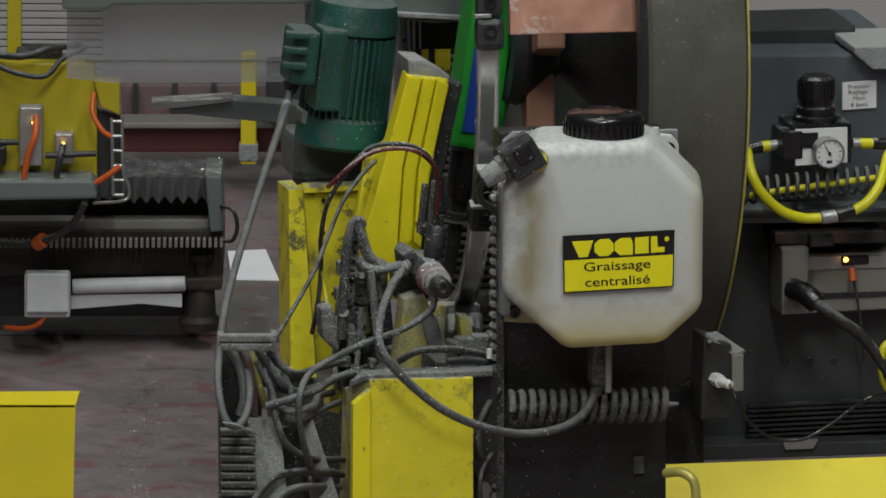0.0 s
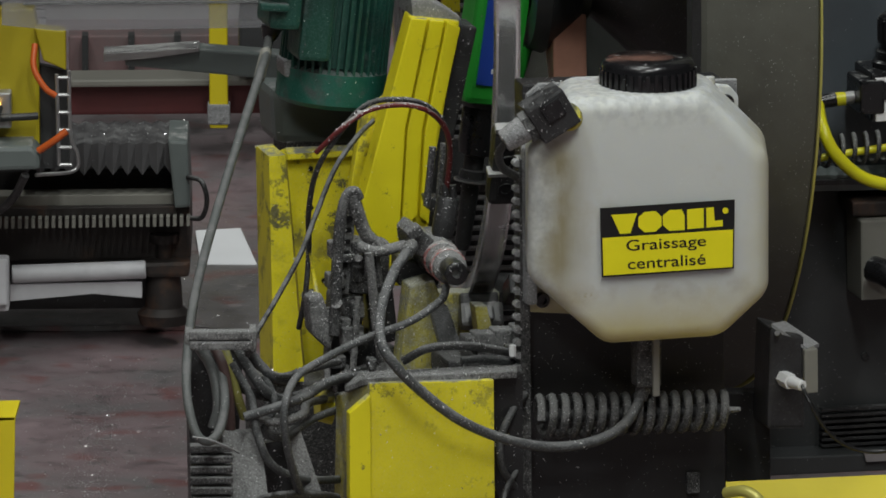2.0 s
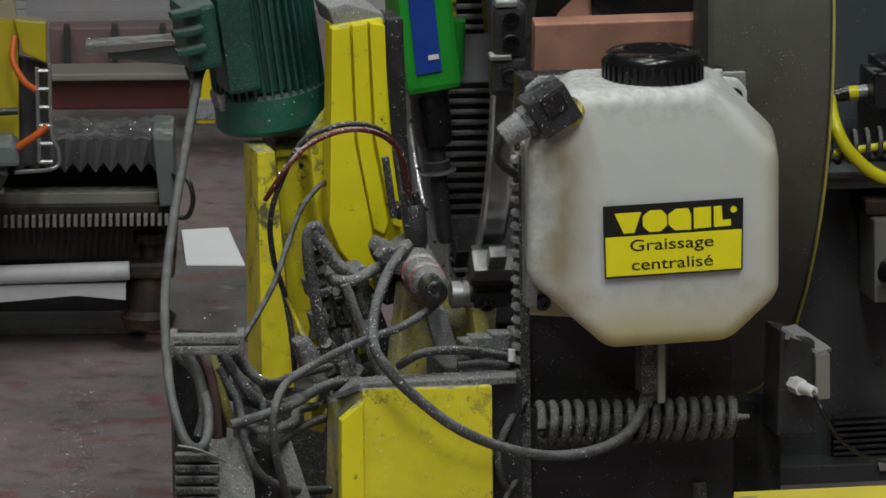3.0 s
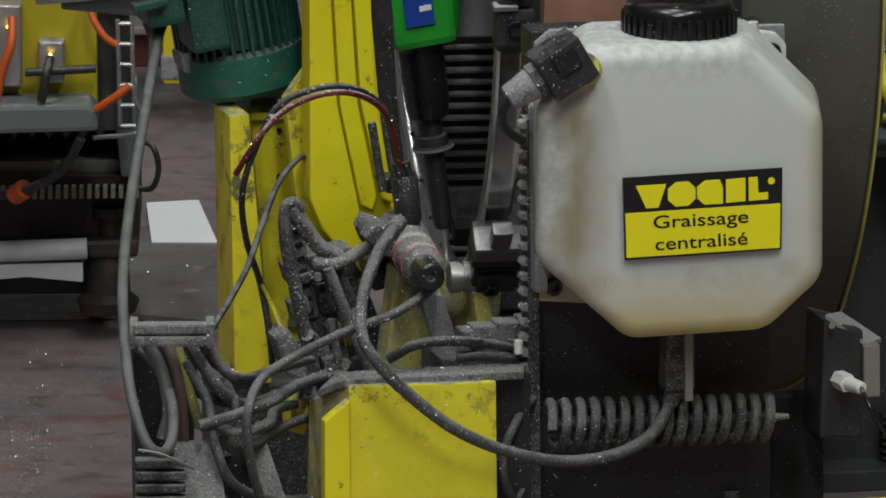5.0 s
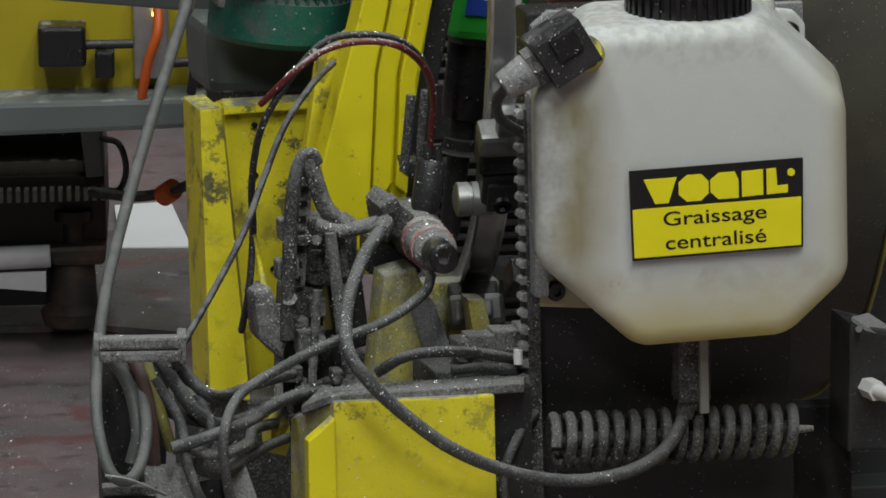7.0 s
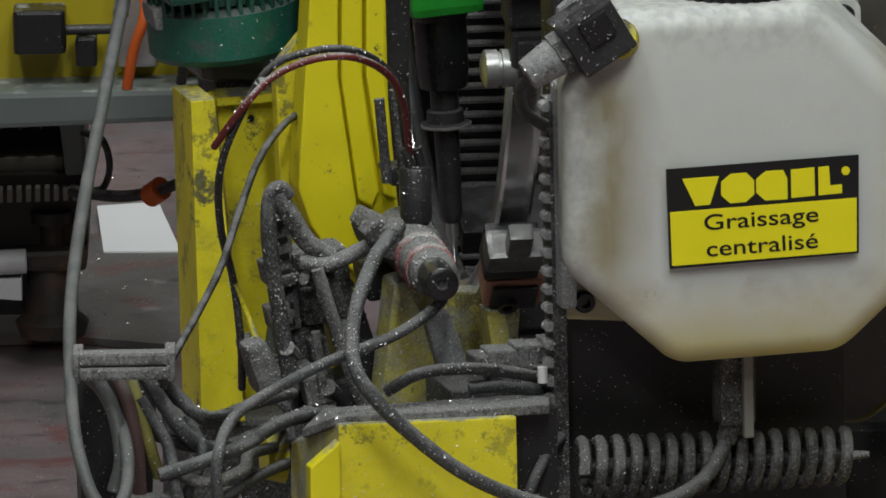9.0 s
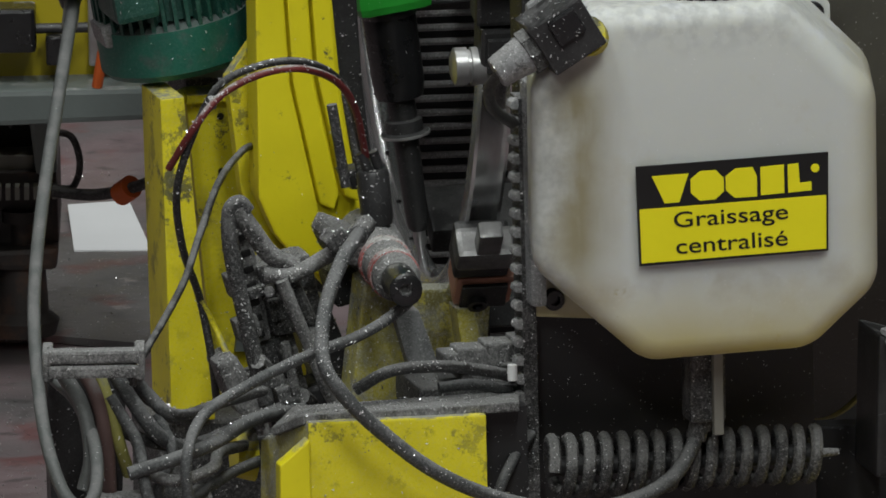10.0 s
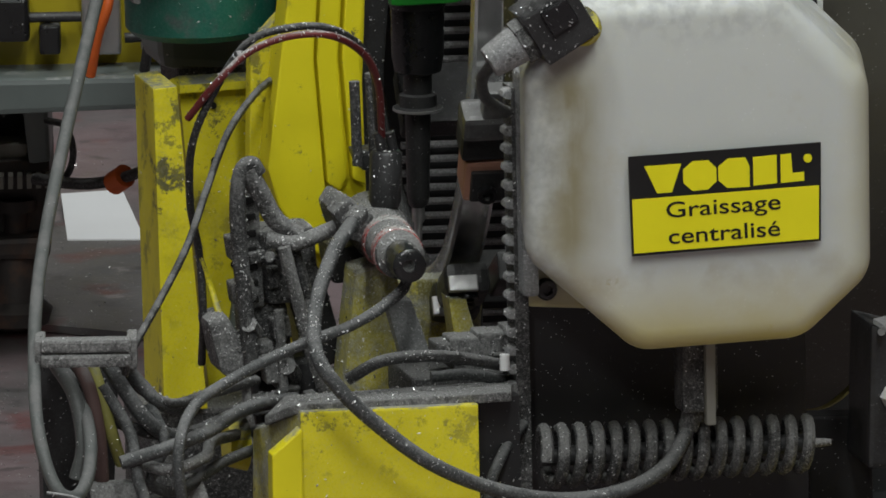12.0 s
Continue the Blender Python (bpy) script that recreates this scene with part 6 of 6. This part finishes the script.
white_roll()
lone("paper_sheet", prism([(-0.2556, 2.1194, 0.0070), (-0.2131, 2.1300, 0.0070), (-0.1955, 1.9620, 0.0070), (-0.2488, 1.9640, 0.0070)], (0, 0, -0.003)), M_paper, "blank white sheet of paper lying on the floor", "paper")
lone("oil_mat", prism([(-0.6869, 1.6801, 0.0060), (-0.2628, 1.6918, 0.0060), (-0.1748, 1.6490, 0.0060), (-0.1798, 2.0153, 0.0060), (-0.3196, 2.0424, 0.0060), (-0.6997, 2.0318, 0.0060)], (0, 0, -0.005)), M_mat, "grey worn floor mat strewn with chips", "floor mat")


# ---- distance ----
def far_structures():
    g = base("far_rail", (-0.3158, 2.5000, 0.0626), "maroon skirting panel with a grey rail along the far aisle", "barrier")
    part("panel", prism([(-0.3837, 2.5000, 0.0741), (-0.1607, 2.5000, 0.0754), (-0.1606, 2.5000, 0.0437), (-0.3837, 2.5000, 0.0425)], (0, 0.05, 0), 0.003), M_maroon, g)
    part("rail", prism([(-0.3833, 2.4800, 0.0814), (-0.1605, 2.4800, 0.0827), (-0.1605, 2.4800, 0.0755), (-0.3833, 2.4800, 0.0742)], (0, 0.05, 0), 0.002), M_beige, g)
    part("upper", prism([(-0.3860, 2.6000, 0.1017), (-0.1621, 2.6000, 0.1030), (-0.1619, 2.6000, 0.0580), (-0.3859, 2.6000, 0.0567)], (0, 0.05, 0), 0.002), M_dull_red, g)
    for u in range(5):
        p = Vector((-0.3693, 2.5800, 0.0826)) + Vector((0.045 * u, 0, 0))
        part("stile", block(p, (0.006, 0.02, 0.05), (1, 0, 0), (0, 1, 0)), M_dark_case, g)
    b = base("yellow_bollard", (-0.2373, 2.4400, 0.0475), "yellow painted safety post with a grey foot", "bollard")
    part("post", block((-0.2374, 2.4400, 0.1080), (0.018, 0.018, 0.13), (1, 0, 0), (0, 1, 0), None, 0.002), M_yellow_far, b)
    part("foot", block((-0.2373, 2.4400, 0.0568), (0.022, 0.022, 0.02), (1, 0, 0), (0, 1, 0), None, 0.002), M_bracket, b)
    s = base("roller_shutter", (-0.4747, 2.9000, 0.0416), "pale roller shutter with horizontal slats", "shutter")
    for k in range(26):
        part("slat", block(Vector((-0.4747, 2.9000, 0.0402)) + UP * (0.0085 * k), (0.12, 0.01, 0.0072), (1, 0, 0), (0, 1, 0), None, 0.001), M_hall, s)
    w = base("far_partition", (-0.3424, 3.2000, -0.0173), "dim grey partition wall at the back of the aisle", "partition")
    part("board", prism([(-0.8749, 3.2000, 0.2170), (0.6544, 3.2000, 0.2256), (0.6575, 3.2000, -0.0727), (-0.8758, 3.2000, -0.0815)], (0, 0.05, 0)), M_hall, w)
    v = base("dark_equipment", (-0.1338, 2.4000, 0.0838), "dark equipment cases standing in the aisle", "equipment")
    part("case", prism([(-0.2176, 2.4000, 0.1555), (-0.1597, 2.4000, 0.1558), (-0.1595, 2.4000, 0.1001), (-0.2175, 2.4000, 0.0997)], (0, 0.1, 0), 0.004), M_dark_case, v)


far_structures()


def outfeed_chute():
    g = base("grey_chute", (-0.2386, 0.9500, 0.3905), "long grey-green metal chute ending in a bare tip", "chute")
    part("trough", prism([(-0.2988, 0.9500, 0.4055), (-0.2326, 0.9500, 0.4145), (-0.1604, 0.9500, 0.4088), (-0.1604, 0.9500, 0.3855), (-0.2266, 0.9500, 0.3924), (-0.2987, 0.9500, 0.3994)], (0, 0.03, 0), 0.002), M_grey_enamel, g)
    part("lip", prism([(-0.3179, 0.9450, 0.4119), (-0.2325, 0.9450, 0.4173), (-0.2325, 0.9450, 0.4130), (-0.2806, 0.9450, 0.4066), (-0.3179, 0.9450, 0.4039)], (0, 0.03, 0), 0.001), M_steel, g)

    part("leg", block((-0.145, 0.97, 0.31), (0.02, 0.02, 0.62), (1, 0, 0), (0, 1, 0)), M_grey_enamel, g)


outfeed_chute()


def acrylic_guard():
    g = base("acrylic_guard", (-0.2789, 0.8500, 0.4561), "hazy scratched acrylic guard hanging from a dark beam", "machine guard")
    part("sheet", prism([(-0.4058, 0.8500, 0.5772), (-0.1507, 0.8500, 0.5787), (-0.1503, 0.8500, 0.4538), (-0.3567, 0.8500, 0.4514), (-0.4058, 0.8500, 0.4566)], (0, 0.004, 0)), M_acrylic, g)
    part("lower_edge", prism([(-0.3866, 0.8480, 0.4766), (-0.1533, 0.8480, 0.4780), (-0.1533, 0.8480, 0.4761), (-0.3866, 0.8480, 0.4748)], (0, 0.002, 0)), M_bracket, g)
    part("beam", prism([(-0.4094, 0.8000, 0.5868), (-0.1411, 0.8000, 0.5884), (-0.1410, 0.8000, 0.5471), (-0.3557, 0.8000, 0.5446), (-0.3616, 0.8000, 0.5397), (-0.4094, 0.8000, 0.5395)], (0, 0.04, 0), 0.003), M_grey_enamel, g)

    part("fixing", prism([(-0.1531, 0.8000, 0.5944), (-0.0100, 0.8000, 0.5952), (-0.0099, 0.8000, 0.5709), (-0.1530, 0.8000, 0.5701)], (0, 0.32, 0)), M_grey_enamel, g)


acrylic_guard()


def overhead_casting():
    g = base("overhead_casting", (-0.0560, 0.6200, 0.5693), "grey-green machine casting above the motor, chipped and dusty", "machine casting")
    part("beam", prism([(-0.1390, 0.6200, 0.6351), (0.0235, 0.6200, 0.6360), (0.0238, 0.6200, 0.5638), (-0.0205, 0.6200, 0.5623), (-0.0856, 0.6200, 0.5728), (-0.1300, 0.6200, 0.5761)], (0, 0.14, 0), 0.004), M_grey_enamel, g)
    part("lip", prism([(-0.1240, 0.6120, 0.5789), (0.0238, 0.6120, 0.5713), (0.0238, 0.6120, 0.5665), (-0.1210, 0.6120, 0.5741)], (0, 0.02, 0), 0.001), M_bracket, g)


overhead_casting()


def chip_mesh(name, places, parent=None):
    """Many tiny bright slivers, each two triangles, lying at the given places."""
    rnd = random.Random(len(places))
    verts, faces = [], []
    off = origin_of(parent) if parent else Vector((0, 0, 0))
    for p, n in places:
        s, an = rnd.choice((0.00025, 0.0003, 0.0003, 0.0004, 0.0005, 0.0008)), rnd.uniform(0, 6.28)
        a = n.orthogonal().normalized()
        e = n.cross(a)
        u = a * math.cos(an) + e * math.sin(an)
        w = n.cross(u)
        q = p + n * 0.0003 - off
        k = len(verts)
        verts += [q + u * s * 1.6, q + w * s * 0.7 + n * s, q - u * s * 1.4, q - w * s * 0.6 + n * s * rnd.uniform(0.2, 1.4)]
        faces += [(k, k + 1, k + 2), (k, k + 2, k + 3)]
    me = bpy.data.meshes.new(name)
    me.from_pydata([tuple(v) for v in verts], [], faces)
    me.materials.append(M_chip_stuff)
    ob = new(name, me)
    ob.parent = parent
    return ob


def top_of(ob):
    while ob.parent:
        ob = ob.parent
    return ob


def chips():
    """Aluminium swarf thrown over the machine and the floor; what fell on the tilting head rides with it."""
    rnd = random.Random(5)
    bpy.context.view_layer.update()
    dg = bpy.context.evaluated_depsgraph_get()
    still, riding = [], []
    for k in range(21000):
        if k > 19000:
            start = Vector((rnd.gauss(-0.335, 0.014), rnd.uniform(0.75, 1.45), 0.5))
            way = Vector((0, 0, -1))
        elif k % 5 == 0:
            start = Vector((rnd.gauss(-0.30, 0.05), rnd.uniform(0.3, 2.3), 1.2))
            way = Vector((0, 0, -1))
        else:
            way = Vector((rnd.uniform(-0.5, 0.5), rnd.uniform(0.2, 1.6), -1)).normalized()
            aim = Vector((rnd.gauss(-0.06, 0.10), rnd.uniform(-0.1, 0.45), rnd.uniform(0.20, 0.62)))
            start = aim - way * 0.9
        hit, place, normal, _, ob, _ = scene.ray_cast(dg, start, way)
        if not hit:
            continue
        root = top_of(ob)
        if normal.dot(way) > 0:
            normal = -normal
        if ob.name.startswith(("sensor_tip", "drill", "blue", "nose", "shaft", "ridge")) and k % 4:
            continue
        if ob.data.materials[0].name.startswith(("yellow", "green")) and k % 9:
            continue
        if root is head:
            riding.append((place, normal))
        elif root not in (rim, chuck_thing, cable_thing, tie_lead, car) and root.name not in ("wall_north", "acrylic_guard", "overhead_casting", "paper_sheet", "grease_reservoir", "junction_box"):
            still.append((place, normal))
    tagged(chip_mesh("metal_chips", still), "scattered bright aluminium chips on machine and floor", "swarf", kind="stuff")
    tagged(chip_mesh("swarf", riding, head), kind="stuff")


chips()

# ---- what moves ----
TILT = ((0, 0), (2.15, 0), (2.5, -6.6), (2.7, -10.8), (3.0, -15.8), (3.3, -16.8), (5.35, -16.8), (5.5, -13), (5.7, -7), (6.0, -1), (6.2, 0),
        (8.5, 0), (8.8, -5.5), (9.0, -12), (9.25, -15.8), (9.5, -16.8), (11.65, -16.8), (12.0, -8.5))
INDEX = ((0, 0), (2.15, 0), (2.5, -18), (5.35, -18), (5.7, -36), (8.45, -36), (8.8, -54), (11.6, -54), (11.95, -72), (12.0, -72))
SLIDE = ((0, 0), (3.6, 0), (4.5, 0.066), (5.0, 0.106), (5.5, 0.148), (6.0, 0.191), (6.5, 0.229), (7.0, 0.246), (12.0, 0.246))
PLUNGE = ((0, 0.0), (1.7, 0.0), (2.1, -0.012), (2.8, -0.012), (3.4, 0.0), (5.0, 0.0), (5.35, -0.012), (6.2, -0.012), (6.8, 0.0), (8.3, 0.0),
          (8.6, -0.012), (9.3, -0.006), (10.0, 0.0), (11.3, 0.0), (11.6, -0.010), (12.0, -0.012))


SWING_AXIS = Vector((0.2888, -0.9564, 0.0447))      # the head's hinge, and how far it swings and shifts from upright to drilling
SWING_ANGLE, SWING_SHIFT = radians(15.5), Vector((-0.0026, 0.0050, 0.0062))


def swing(share):
    """The head's pose, from upright (0) to fully swung (1)."""
    return Matrix.Translation(PIVOT + SWING_SHIFT * share) @ Matrix.Rotation(SWING_ANGLE * share, 4, SWING_AXIS)


def hang(thing, top, foot):
    """A lead whose top rides with the head while its foot stays where it is."""
    rows = []
    for t, a in TILT:
        moved = swing(a / -16.8) @ (top - PIVOT)
        turn = (top - foot).rotation_difference(moved - foot).to_matrix().to_4x4()
        rows.append((t, Matrix.Translation(foot) @ turn @ Matrix.Translation(thing.location - foot)))
    walk(thing, rows)


def motions():
    walk(head, [(t, swing(a / -16.8)) for t, a in TILT])
    for thing in (rim, chuck_thing):
        walk(thing, [(t, Matrix.Translation(RIM_C) @ Matrix.Rotation(radians(a), 4, RX)) for t, a in INDEX])
    hang(cable_thing, CABLE_TOP, Vector((-0.2294, -0.0572, 0.3205)))
    hang(tie_lead, Vector((-0.1213, 0.1862, 0.4232)), Vector((-0.1786, -0.0033, 0.3387)))
    walk(car, [(t, Matrix.Translation(CAR0 + Vector((s, 0, 0)))) for t, s in SLIDE])
    home = spindle.location.copy()
    feed = drill_axis * 0.013 - AX * 0.008
    walk(drill_unit, [(t, Matrix.Translation(feed * (a / -16.8))) for t, a in TILT])
    times = sorted({t for t, _ in TILT} | {t for t, _ in PLUNGE})
    rows = []
    for t in times:
        share = float(np.interp(t, *zip(*TILT))) / -16.8
        rows.append((t, Matrix.Translation(home + feed * share + drill_axis * float(np.interp(t, *zip(*PLUNGE))))))
    walk(spindle, rows)


motions()
